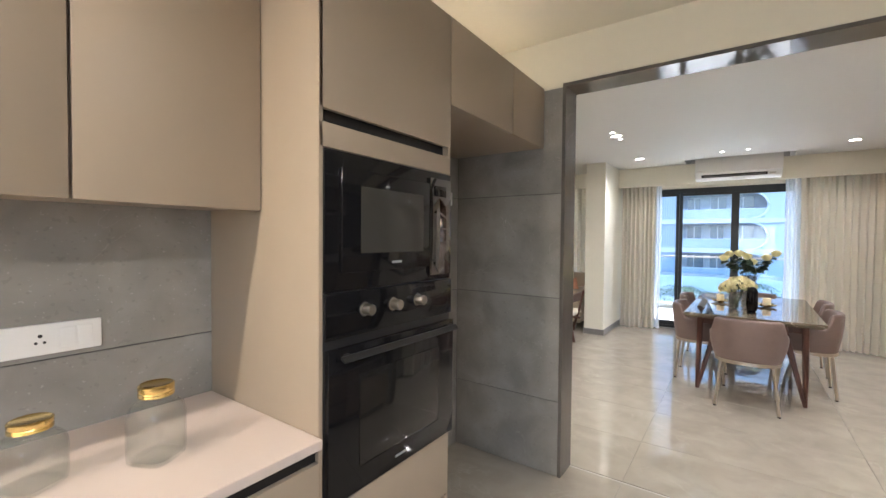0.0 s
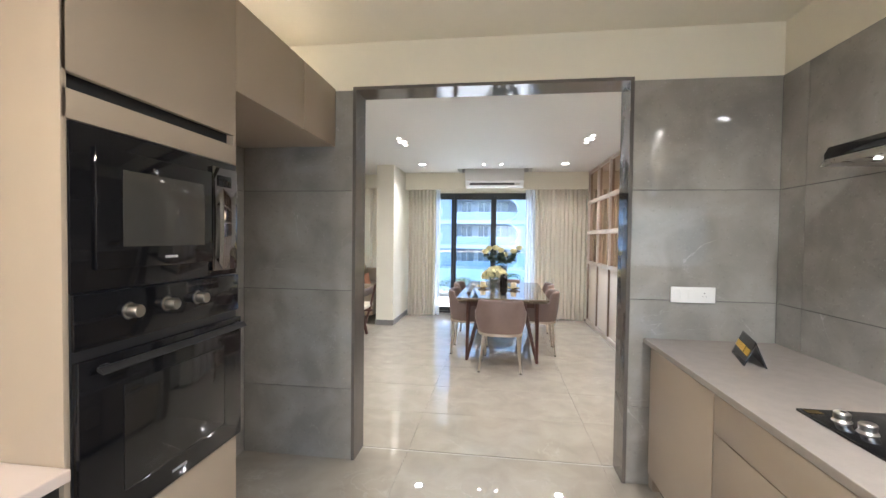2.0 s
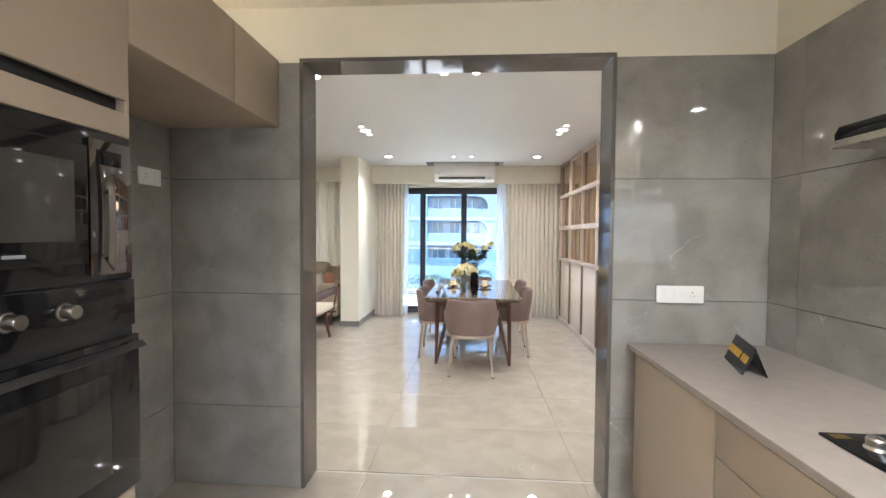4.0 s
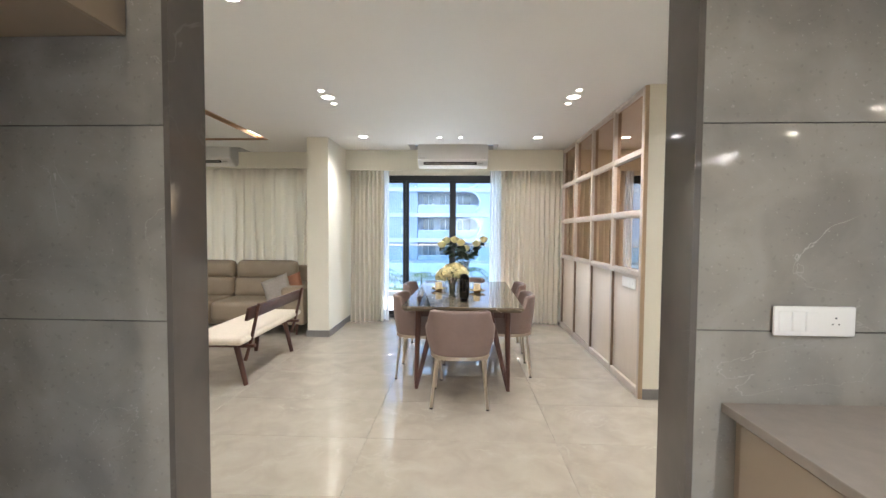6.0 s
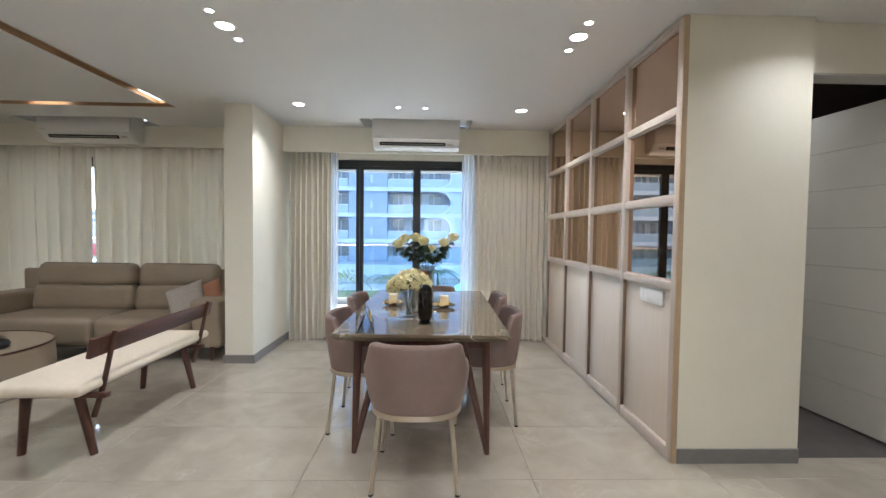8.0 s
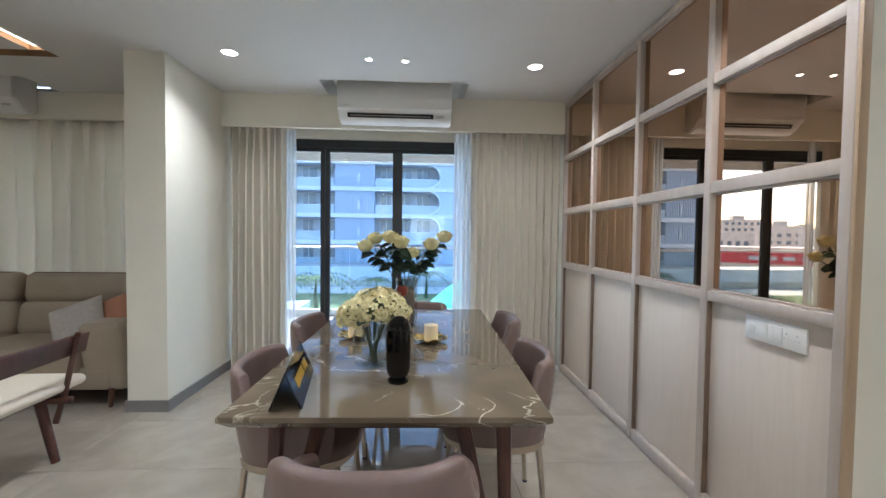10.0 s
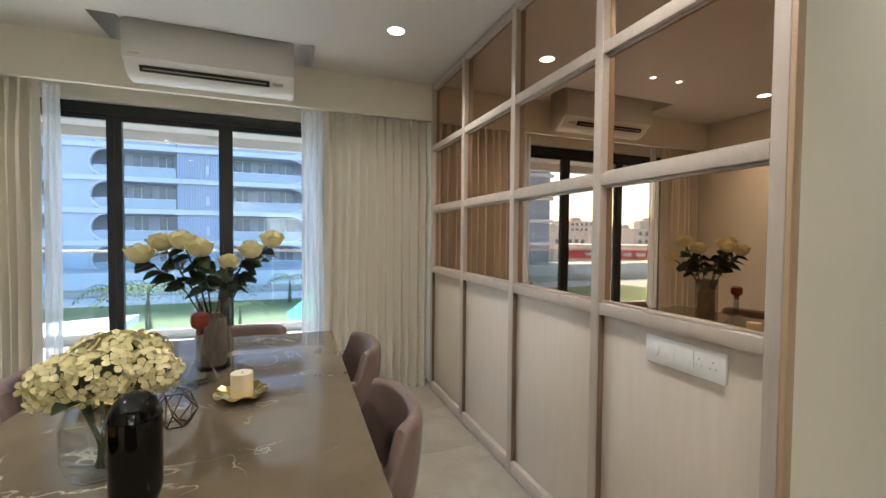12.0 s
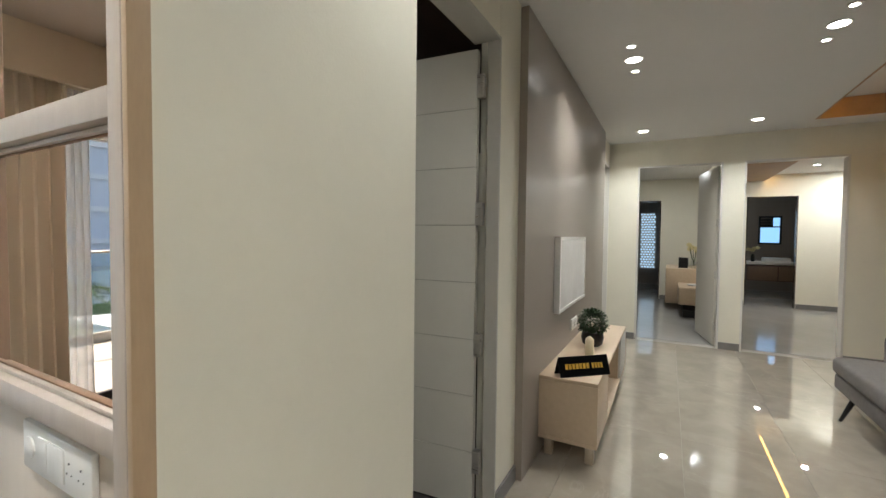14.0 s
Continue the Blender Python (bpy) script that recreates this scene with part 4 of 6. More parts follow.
def leaf(bm, base, direction, length, width, rnd, droop=0.25, roll=0.0):
    d = Vector(direction).normalized()
    side = d.cross(Vector((0, 0, 1)))
    if side.length < 1e-3:
        side = Vector((1, 0, 0))
    side.normalize()
    up = side.cross(d)
    side, up = side * math.cos(roll) + up * math.sin(roll), up * math.cos(roll) - side * math.sin(roll)
    prev = None
    n = 5
    for i in range(n + 1):
        s = i / n
        w = width * math.sin(math.pi * min(0.98, 0.06 + s * 0.94)) ** 0.8
        p = Vector(base) + d * length * s - Vector((0, 0, 1)) * droop * length * s * s
        row = [bm.verts.new(p - side * w + up * w * 0.35), bm.verts.new(p), bm.verts.new(p + side * w + up * w * 0.35)]
        if prev:
            bm.faces.new((prev[0], prev[1], row[1], row[0]))
            bm.faces.new((prev[1], prev[2], row[2], row[1]))
        prev = row


def glass_vessel(outer, wall=0.004, n=32):
    """A hollow turned vessel, from an outer profile, low to high."""
    inner = [(max(r - wall, 0.001), z) for r, z in outer if z > outer[0][1] + wall * 1.5]
    prof = outer + inner[::-1]
    return bm_lathe(prof[:-1] + [(0.001, inner[0][1])], n)


rnd = random.Random(4)
# hydrangeas in a glass vase
hy = thing("flower_vase", "clear glass vase with a bunch of cream-yellow hydrangeas", "vase", pose(-0.235, 5.80, TT) @ Matrix.Diagonal((1, 1, 0.94, 1)))
part("vase", glass_vessel([(0.05, 0.0), (0.074, 0.012), (0.088, 0.06), (0.088, 0.14), (0.07, 0.19), (0.064, 0.20)]), M_CLEAR, hy, "clear glass")
for k in range(9):
    t = 2 * math.pi * k / 9
    part("stem", bm_tube([(0.02 * math.cos(t + 2), 0.02 * math.sin(t + 2), 0.02), (0.03 * math.cos(t), 0.03 * math.sin(t), 0.14), (0.06 * math.cos(t), 0.06 * math.sin(t), 0.24)], 0.004, 6), M_STEM, hy)
for x, y, z, r in ((-0.07, -0.03, 0.25, 0.062), (0.015, -0.06, 0.27, 0.064), (0.092, -0.02, 0.255, 0.062), (-0.03, 0.05, 0.285, 0.06), (0.058, 0.06, 0.28, 0.06), (-0.105, 0.03, 0.22, 0.05), (0.03, -0.005, 0.305, 0.054)):
    bm = bmesh.new()
    florets(rnd, bm, Vector((x, y, z)), r, 62, 0.019)
    head = part("flower_head", bm, M_PETALH, hy, "cream-yellow hydrangea head")
    part("heart", moved(bm_lathe([(0.01, -r * 0.8), (r * 0.6, -r * 0.3), (r * 0.66, r * 0.2), (r * 0.4, r * 0.55), (0.01, r * 0.66)], 14), pose(x, y, z)), M_STEM, head)
bm = bmesh.new()
for k in range(6):
    t = 1.0 * k + 0.4
    leaf(bm, (0.05 * math.cos(t), 0.05 * math.sin(t), 0.21), (math.cos(t), math.sin(t), 0.3), 0.10, 0.03, rnd)
part("leaves", bm, M_LEAF, hy)

# roses in a square-shouldered glass vase
ro = thing("flower_vase", "smoky glass vase with cream-yellow roses and dark leaves", "vase", pose(-0.12, 6.61, TT))
part("vase", glass_vessel([(0.062, 0.0), (0.068, 0.01), (0.068, 0.29), (0.07, 0.30)]), pane_glass("smoky_glass", (0.80, 0.78, 0.75), 1.5), ro, "smoky clear glass")
part("vase_lining", bm_lathe([(0.045, 0.015), (0.052, 0.03), (0.05, 0.22), (0.03, 0.24)], 20), mat("stem_bundle", (0.30, 0.27, 0.23), 0.7, grain=0.4, scale=18, stretch=(4, 4, 1)), ro, "pale stem bundle in the vase")
for x, y, z in ((-0.25, -0.06, 0.505), (-0.20, 0.03, 0.55), (-0.10, -0.07, 0.56), (-0.03, -0.12, 0.53), (0.15, -0.05, 0.52), (0.235, -0.01, 0.565), (0.03, 0.26, 0.45)):
    st = part("stem", bm_tube([(x * 0.12, y * 0.12, 0.2), (x * 0.4, y * 0.4, 0.34), (x * 0.95, y * 0.95, z - 0.02)], 0.0038, 6), M_STEM, ro)
    bm = bmesh.new()
    for lay_n, (rr, top_lat, cnt, wide) in enumerate(((0.013, 82, 3, 75), (0.022, 68, 4, 62), (0.032, 54, 5, 52), (0.040, 38, 6, 46), (0.046, 18, 6, 44))):
        for k in range(cnt):
            lon = 2 * math.pi * (k + 0.37 * lay_n) / cnt + rnd.uniform(-0.15, 0.15)
            tl = top_lat + rnd.uniform(-7, 7)
            grid = []
            for i in range(6):
                v = i / 5
                la = radians(-72 + (tl + 72) * v)
                row = []
                for g in (-1, -0.55, 0, 0.55, 1):
                    lo_ = lon + radians(wide) * g * (0.55 + 0.45 * math.sin(math.pi * min(1, v * 0.9 + 0.1)))
                    rad = rr * (1 + (0.20 if v > 0.9 else 0) * (lay_n > 0) + 0.05 * (1 - g * g)) + rnd.uniform(-0.0008, 0.0008)
                    edge = la - radians(14) * g * g * v
                    row.append(bm.verts.new((x + rad * math.cos(edge) * math.cos(lo_), y + rad * math.cos(edge) * math.sin(lo_), z + 0.043 * math.sin(edge) * (0.8 + 0.25 * rr / 0.05))))
                grid.append(row)
            for a0, b0 in zip(grid, grid[1:]):
                for g in range(4):
                    bm.faces.new((a0[g], a0[g + 1], b0[g + 1], b0[g]))
    part("rose", bm, M_PETALY, ro, "cream-yellow rose")
    bm = bmesh.new()
    for k in range(12):
        t = rnd.uniform(0, 6.28)
        f = rnd.uniform(0.3, 0.9)
        leaf(bm, (x * f, y * f, 0.28 + (z - 0.30) * f), (math.cos(t) + x * 3, math.sin(t) + y * 3, rnd.uniform(-0.2, 0.3)), rnd.uniform(0.06, 0.09), rnd.uniform(0.024, 0.034), rnd, 0.3, rnd.uniform(-1.4, 1.4))
    part("leaves", bm, M_LEAF, st)

bo = thing("bottle", "glossy black capsule-shaped bottle on the marble table", "bottle", pose(-0.116, 5.592, TT))
M_GLOSSBLACK = mat("gloss_black_glass", (0.003, 0.003, 0.003), 0.04, gloss=0.4)
part("foot", bm_lathe([(0.036, 0.0), (0.040, 0.004), (0.040, 0.012), (0.028, 0.020), (0.002, 0.021)], 32), M_GLOSSBLACK, bo)
part("body", bm_lathe([(0.028, 0.0195), (0.040, 0.032), (0.047, 0.055), (0.048, 0.205), (0.0475, 0.2055)], 32), M_GLOSSBLACK, bo)
part("domed_lid", bm_lathe([(0.0465, 0.206), (0.0482, 0.207), (0.046, 0.218), (0.036, 0.240), (0.02, 0.254), (0.002, 0.258)], 32), M_GLOSSBLACK, bo)


def candle(x, y):
    ob = thing("candle_dish", "cream pillar candle standing in a gold leaf-shaped dish", "candle", pose(x, y, TT), "candles on the table")
    bm = bmesh.new()
    n = 40
    rings = []
    for r, z in ((0.002, 0.004), (0.035, 0.004), (0.06, 0.012), (0.085, 0.026), (0.083, 0.029), (0.058, 0.016), (0.035, 0.009), (0.002, 0.009)):
        rings.append([bm.verts.new((r * (1 + 0.10 * abs(math.sin(4 * t)) * (r > 0.05)) * math.cos(t), r * (1 + 0.10 * abs(math.sin(4 * t)) * (r > 0.05)) * math.sin(t), z + 0.006 * math.sin(8 * t) * (r > 0.07))) for t in [2 * math.pi * i / n for i in range(n)]])
    for a, b in zip(rings, rings[1:]):
        for i in range(n):
            bm.faces.new((a[i], a[(i + 1) % n], b[(i + 1) % n], b[i]))
    part("dish", bm, M_GOLD, ob, "gold leaf-shaped dish")
    part("foot", bm_lathe([(0.03, 0.0), (0.034, 0.002), (0.03, 0.005)], 20), M_GOLD, ob)
    c = part("candle", bm_lathe([(0.035, 0.010), (0.037, 0.013), (0.037, 0.090), (0.034, 0.093), (0.012, 0.089), (0.002, 0.088)], 28), M_WAX, ob, "cream wax")
    part("wick", bm_tube([(0, 0, 0.086), (0.001, 0, 0.096)], 0.0012, 6), M_BLACK, c)
    return ob


candle(0.026, 6.20)
candle(-0.388, 6.285)

de = thing("decanter", "clear glass decanter with a dark red stopper on the table", "decanter", pose(-0.14, 6.42, TT))
part("body", glass_vessel([(0.05, 0.0), (0.062, 0.006), (0.06, 0.03), (0.035, 0.075), (0.018, 0.11), (0.014, 0.19), (0.018, 0.2)], 0.003), M_CLEAR, de, "clear glass")
part("stopper", bm_lathe([(0.012, 0.19), (0.013, 0.21), (0.03, 0.222), (0.034, 0.245), (0.03, 0.268), (0.02, 0.275), (0.002, 0.277)], 24), M_RED, de, "dark red stopper")


wire = thing("wire_holder", "dark bronze wire polyhedron tea-light holder on the table", "candle holder", pose(-0.138, 6.035, TT, 0, 0, 20))
WR = [[(r * math.cos(2 * math.pi * (i + o) / 5), r * math.sin(2 * math.pi * (i + o) / 5), z) for i in range(5)] for r, z, o in ((0.034, 0.003, 0), (0.062, 0.052, 0.5), (0.036, 0.102, 0))]
for i in range(5):
    j = (i + 1) % 5
    for p, q in ((WR[0][i], WR[0][j]), (WR[0][i], WR[1][i]), (WR[0][j], WR[1][i]), (WR[1][i], WR[2][i]), (WR[1][i], WR[2][j]), (WR[2][i], WR[2][j])):
        part("wire", bm_tube([p, q], 0.0022, 6), M_BRONZE, wire)


def tent_sign(m, length, w, h, label, bars, face=1):
    """A bent black sign; its ridge runs along local y, its yellow writing is on the +x face."""
    ob = thing("tent_sign", label, "sign", m)
    t = 0.003
    outer = [(-w / 2, 0), (0, h), (w / 2, 0), (w / 2 - t * 2, 0), (0, h - t * 3), (-w / 2 + t * 2, 0)]
    part("folded_board", bm_prism(outer, "y", -length / 2, length / 2), M_BLACKGLASS, ob, soft=False)
    ang = math.degrees(math.atan2(h, w / 2))
    y = -sum(b for b, g in bars) / 2 - sum(g for b, g in bars) / 2
    bms = []
    for b, g in bars:
        bms.append(moved(bm_box(-h * 0.14, h * 0.14, y, y + b, 0.0, 0.0012), pose(w / 4 + 0.001, 0, h / 2 + 0.0005, 0, ang, 0)))
        y += b + g
    part("lettering", joined(*bms), M_YELLOW, ob, "yellow lettering too small to read", soft=False)
    return ob


LET = [(0.018, 0.006)] * 6 + [(0.018, 0.02)] + [(0.014, 0.006)] * 4
tent_sign(pose(-0.495, 5.535, TT, 0, 0, 9), 0.40, 0.105, 0.125, "black folded sign with yellow lettering on the table", LET)


# ---------------------------------------------------------------- living room
def bm_pillow(size, thick, n=18):
    """A square pillow, full in the middle, thin at the seam, its corners drawn out."""
    bm = bmesh.new()
    rows = []
    for sgn in (1, -1):
        g = []
        for i in range(n + 1):
            r = []
            for j in range(n + 1):
                u, v = 2 * i / n - 1, 2 * j / n - 1
                pull = 1 - 0.07 * (1 - u * u) * abs(v) ** 3, 1 - 0.07 * (1 - v * v) * abs(u) ** 3
                h = ((1 - u ** 4) * (1 - v ** 4)) ** 0.55
                r.append(bm.verts.new((u * pull[1] * size / 2, v * pull[0] * size / 2, sgn * (h * thick / 2 + 0.003))))
            g.append(r)
        for a0, b0 in zip(g, g[1:]):
            for j in range(n):
                bm.faces.new((a0[j], b0[j], b0[j + 1], a0[j + 1]))
        rows.append(g)
    bmesh.ops.remove_doubles(bm, verts=bm.verts[:], dist=0.0065)
    bmesh.ops.recalc_face_normals(bm, faces=bm.faces[:])
    return bm


be = thing("bench", "dark walnut bench with a cream upholstered seat and a low back", "bench", pose(-2.30, 5.90, 0, 0, 0, 1.0))
seat = bm_box(-0.265, 0.265, -0.71, 0.71, 0.40, 0.462, 0.03, 4)
part("seat", seat, M_CREAM, be, "cream upholstered seat")
part("seat_rail", bm_box(-0.2, 0.2, -0.62, 0.62, 0.375, 0.399, 0.004), M_WALNUT, be)
for y in (-0.533, 0.533):
    part("cross_bar", bm_box(-0.24, 0.30, y - 0.022, y + 0.022, 0.345, 0.374, 0.004), M_WALNUT, be)
    part("leg", bm_tube([(-0.205, y * 1.0, 0.0), (-0.17, y, 0.36)], 0.022, 10, 0.029), M_WALNUT, be)
    part("leg", bm_tube([(0.213, y, 0.0), (0.13, y, 0.36)], 0.022, 10, 0.029), M_WALNUT, be)
    part("back_post", bm_tube([(0.20, y + 0.02, 0.22), (0.255, y + 0.02, 0.40), (0.33, y + 0.02, 0.74)], 0.017, 10, 0.014), M_WALNUT, be)
part("back_board", moved(bm_box(-0.013, 0.013, -0.66, 0.66, -0.058, 0.058, 0.006), pose(0.292, 0.0, 0.665, 0, 12)), M_WALNUT, be)

so = thing("sofa", "taupe leather two-seat sofa with padded backs and dark feet", "sofa", pose(-3.60, 7.585, 0))
W = 1.375
part("base", bm_box(-W + 0.12, W - 0.12, -0.40, 0.36, 0.13, 0.30, 0.03, 3), M_SOFA, so)
for x0, x1 in ((-W + 0.33, 0.095), (0.10, W - 0.33)):
    part("seat_cushion", moved(bm_box(x0, x1, -0.46, 0.22, 0.16, 0.44, 0.07, 5), pose(0, 0, 0)), M_SOFA, so)
    back = part("back_cushion", moved(bm_box(x0 + 0.0, x1, -0.10, 0.10, 0.0, 0.31, 0.08, 5), pose(0, 0.20, 0.40, -10)), M_SOFA, so)
    part("head_cushion", moved(bm_box(x0 + 0.02, x1 - 0.02, -0.09, 0.09, 0.0, 0.27, 0.075, 5), pose(0, 0.245, 0.685, -8)), M_SOFA, so)
    part("piping", moved(bm_tube([(x0 + 0.09, -0.05, 0.262), (x1 - 0.09, -0.05, 0.262)], 0.005, 8), pose(0, 0.245, 0.685, -8)), M_WALNUT, so, "dark piping")
part("back_frame", bm_box(-W + 0.1, W - 0.1, 0.30, 0.38, 0.14, 0.88, 0.03, 3), M_SOFA, so)
for s in (-1, 1):
    x0, x1 = sorted((s * (W - 0.02), s * (W - 0.32)))
    bm = bm_box(x0, x1, -0.44, 0.36, 0.12, 0.64, 0.05, 4)
    for v in bm.verts:
        if v.co.y < -0.2:
            v.co.y += 0.10 * (0.64 - v.co.z) / 0.52 * 0 + (0.06 if v.co.z < 0.3 else 0)
    part("arm", bm, M_SOFA, so)
for x in (-W + 0.14, W - 0.12):
    for y in (-0.36, 0.3):
        part("foot", bm_tube([(x, y - 0.02, 0.0), (x, y, 0.14)], 0.014, 10, 0.022), M_WALNUT, so)
single("cushion", bm_pillow(0.37, 0.14), M_CUSHION, "grey square cushion leaning on the sofa arm", "cushion", pose(-2.66, 7.325, 0.60, 62, 0, 4) @ pose(0, 0, 0, 0, 0, 24))
single("cushion", bm_pillow(0.34, 0.12), M_RUST, "rust-coloured cushion behind the grey one", "cushion", pose(-2.52, 7.455, 0.62, 66, 0, -4) @ pose(0, 0, 0, 0, 0, 24))

ct = thing("coffee_table", "round taupe leather drum coffee table with a dark laced seam", "coffee table", pose(-3.93, 6.32, 0))
part("drum", bm_lathe([(0.58, 0.0), (0.60, 0.01), (0.605, 0.19), (0.60, 0.355), (0.575, 0.36)], 64), M_SOFA, ct)
part("rim", bm_ring([(0.575, 0.36), (0.605, 0.362), (0.605, 0.374), (0.59, 0.376), (0.588, 0.368)], 64), M_WALNUT, ct)
part("top", bm_lathe([(0.586, 0.358), (0.586, 0.3685), (0.002, 0.3685)], 64), M_SOFA, ct)
sm = part("seam", moved(bm_box(-0.012, 0.012, -0.006, 0.002, 0.01, 0.36), pose(0.524, -0.3025, 0, 0, 0, 60)), M_BLACK, ct, "dark laced seam")
for k in range(7):
    part("lace", moved(bm_box(-0.035, 0.035, -0.010, -0.004, -0.005, 0.005, 0.002), pose(0.524, -0.3025, 0.07 + 0.042 * k, 0, 0, 60)), M_BLACK, sm)
for x, y in ((-3.89, 6.02), (-3.55, 6.30)):
    ob = thing("ornament", "small dark round bird ornament on the coffee table", "ornament", pose(x, y, 0.3685, 0, 0, 40), "ornaments on the coffee table")
    part("body", bm_lathe([(0.018, 0.0), (0.045, 0.015), (0.055, 0.04), (0.045, 0.068), (0.022, 0.082), (0.002, 0.085)], 24, squash=(1.15, 1)), M_BLACK, ob)
    part("head", bm_lathe([(0.008, 0.078), (0.018, 0.088), (0.02, 0.098), (0.012, 0.112), (0.002, 0.115)], 16, 0.012, 0), M_CHAMP, ob)
st = thing("side_table", "small dark round side table on thin black legs", "side table", pose(-4.14, 5.60, 0))
part("top", bm_lathe([(0.30, 0.455), (0.315, 0.458), (0.318, 0.49), (0.31, 0.49), (0.305, 0.472), (0.002, 0.472)], 48), M_WALNUT, st)
for k in range(3):
    t = 2 * math.pi * k / 3 - 0.1
    part("leg", bm_tube([(0.30 * math.cos(t), 0.30 * math.sin(t), 0), (0.2 * math.cos(t), 0.2 * math.sin(t), 0.456)], 0.009, 8), M_BLACK, st)
sb = thing("sideboard", "low oak sideboard with drawers against the wall", "sideboard", pose(-6.35, 7.0, 0))
part("body", bm_box(-0.45, 0.25, -0.7, 0.7, 0.12, 0.62, 0.006), M_OAK, sb)
for y in (-0.35, 0.35):
    part("drawer", bm_box(0.251, 0.268, y - 0.335, y + 0.335, 0.15, 0.59, 0.004), M_OAK, sb)
for x in (-0.4, 0.2):
    for y in (-0.62, 0.62):
        part("leg", bm_box(x - 0.02, x + 0.02, y - 0.02, y + 0.02, 0, 0.119, 0.003), M_WALNUT, sb)


# ---------------------------------------------------------------- kitchen
def door_front(parent, name, x0, x1, y0, y1, z0, z1, material=None):
    return part(name, bm_box(x0, x1, y0, y1, z0, z1, 0.0025), material or M_CAB, parent)


FX = -1.222                                        # fronts of the tall units
tw = thing("oven_tower", "tall taupe laminate oven cabinet", "cabinet", pose(0, 0, 0))
part("side_panel", bm_box(KX0 + 0.012, FX, 1.366, 1.382, 0.0, 2.365, 0.002), M_CAB, tw)
part("side_panel", bm_box(KX0 + 0.012, FX - 0.002, 2.020, 2.036, 0.0, 2.0, 0.002), M_CAB, tw)
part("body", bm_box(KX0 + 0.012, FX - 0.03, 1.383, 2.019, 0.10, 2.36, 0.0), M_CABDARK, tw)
door_front(tw, "upper_door", FX - 0.02, FX, 1.367, 2.034, 1.825, 2.365)
door_front(tw, "fascia", FX - 0.02, FX, 1.367, 2.034, 1.712, 1.785)
door_front(tw, "drawer_front", FX - 0.02, FX, 1.383, 2.034, 0.375, 0.63)
door_front(tw, "drawer_front", FX - 0.02, FX, 1.383, 2.034, 0.10, 0.365)
part("plinth", bm_box(KX0 + 0.02, FX - 0.05, 1.383, 2.02, 0.0, 0.099), M_CABDARK, tw)

mw = thing("microwave", "black glass built-in microwave with a grey window", "microwave", pose(FX, 1.705, 1.285))
part("fascia", bm_box(-0.02, 0.004, -0.322, 0.325, 0.0, 0.424, 0.003), M_BLACKGLASS, mw)
dr = part("door", bm_box(0.005, 0.016, -0.265, 0.17, 0.055, 0.375, 0.004), M_BLACKGLASS, mw)
part("window", bm_box(0.0165, 0.0185, -0.19, 0.128, 0.115, 0.325, 0.0015), M_OVENWIN, dr, "dark grey window")
part("badge", bm_box(0.0165, 0.0175, -0.045, 0.005, 0.078, 0.086), M_BADGE, dr)
part("control_panel", bm_box(0.005, 0.012, 0.178, 0.318, 0.02, 0.40, 0.002), M_DARKMIRROR, mw, "dark mirror-glass control panel")
part("display", bm_box(0.0125, 0.0135, 0.20, 0.28, 0.33, 0.37, 0.001), M_BLACKGLASS, mw)

ov = thing("oven", "black glass built-in oven with three steel knobs", "oven", pose(FX, 1.705, 0.638))
part("body", bm_box(-0.02, 0.002, -0.322, 0.325, 0.0, 0.645, 0.002), M_BLACK, ov)
part("control_panel", bm_box(0.003, 0.012, -0.322, 0.325, 0.505, 0.643, 0.002), M_BLACKGLASS, ov)
for y in (-0.169, -0.035, 0.098):
    k = part("knob", moved(bm_lathe([(0.022, 0.0), (0.022, 0.004), (0.018, 0.006), (0.018, 0.034), (0.016, 0.037), (0.002, 0.0372)], 28), pose(0.012, y, 0.583, 0, 90)), M_KNOB, ov, "round steel knob")
    part("knob_ring", moved(bm_lathe([(0.024, 0.0), (0.025, 0.001), (0.024, 0.003)], 28), pose(0.012, y, 0.583, 0, 90)), M_BLACK, k)
od = part("door", bm_box(0.004, 0.024, -0.322, 0.325, 0.012, 0.478, 0.004), M_BLACKGLASS, ov)
part("window", bm_box(0.0245, 0.0265, -0.20, 0.22, 0.09, 0.385, 0.002), M_OVENWINDARK, od, "dark grey oven window")
part("badge", bm_box(0.0245, 0.0255, -0.03, 0.03, 0.045, 0.053), M_BADGE, od)
part("handle", bm_prism([(0.034, 0.448), (0.052, 0.440), (0.054, 0.443), (0.040, 0.458), (0.034, 0.458)], "y", -0.285, 0.318), M_BLACK, od)
for y in (-0.26, 0.29):
    part("handle_post", bm_box(0.0245, 0.036, y - 0.012, y + 0.012, 0.449, 0.461, 0.003), M_BLACK, od)

lf = thing("loft_cabinet", "taupe laminate loft cabinet above the empty fridge niche", "cabinet", pose(0, 0, 0))
part("body", bm_box(KX0 + 0.012, FX - 0.021, 2.038, 3.044, 2.007, 2.36, 0.0), M_CAB, lf)
door_front(lf, "door", FX - 0.02, FX, 2.038, 2.618, 2.005, 2.365)
door_front(lf, "door", FX - 0.02, FX, 2.622, 3.044, 2.005, 2.365)
single("strip_light", box(-0.015, 0.015, -0.45, 0.45, 0.0, 0.012), M_LITSOFT, "warm linear light hidden on top of the loft cabinet", "strip light", pose(-1.45, 2.55, 2.3605), soft=False)

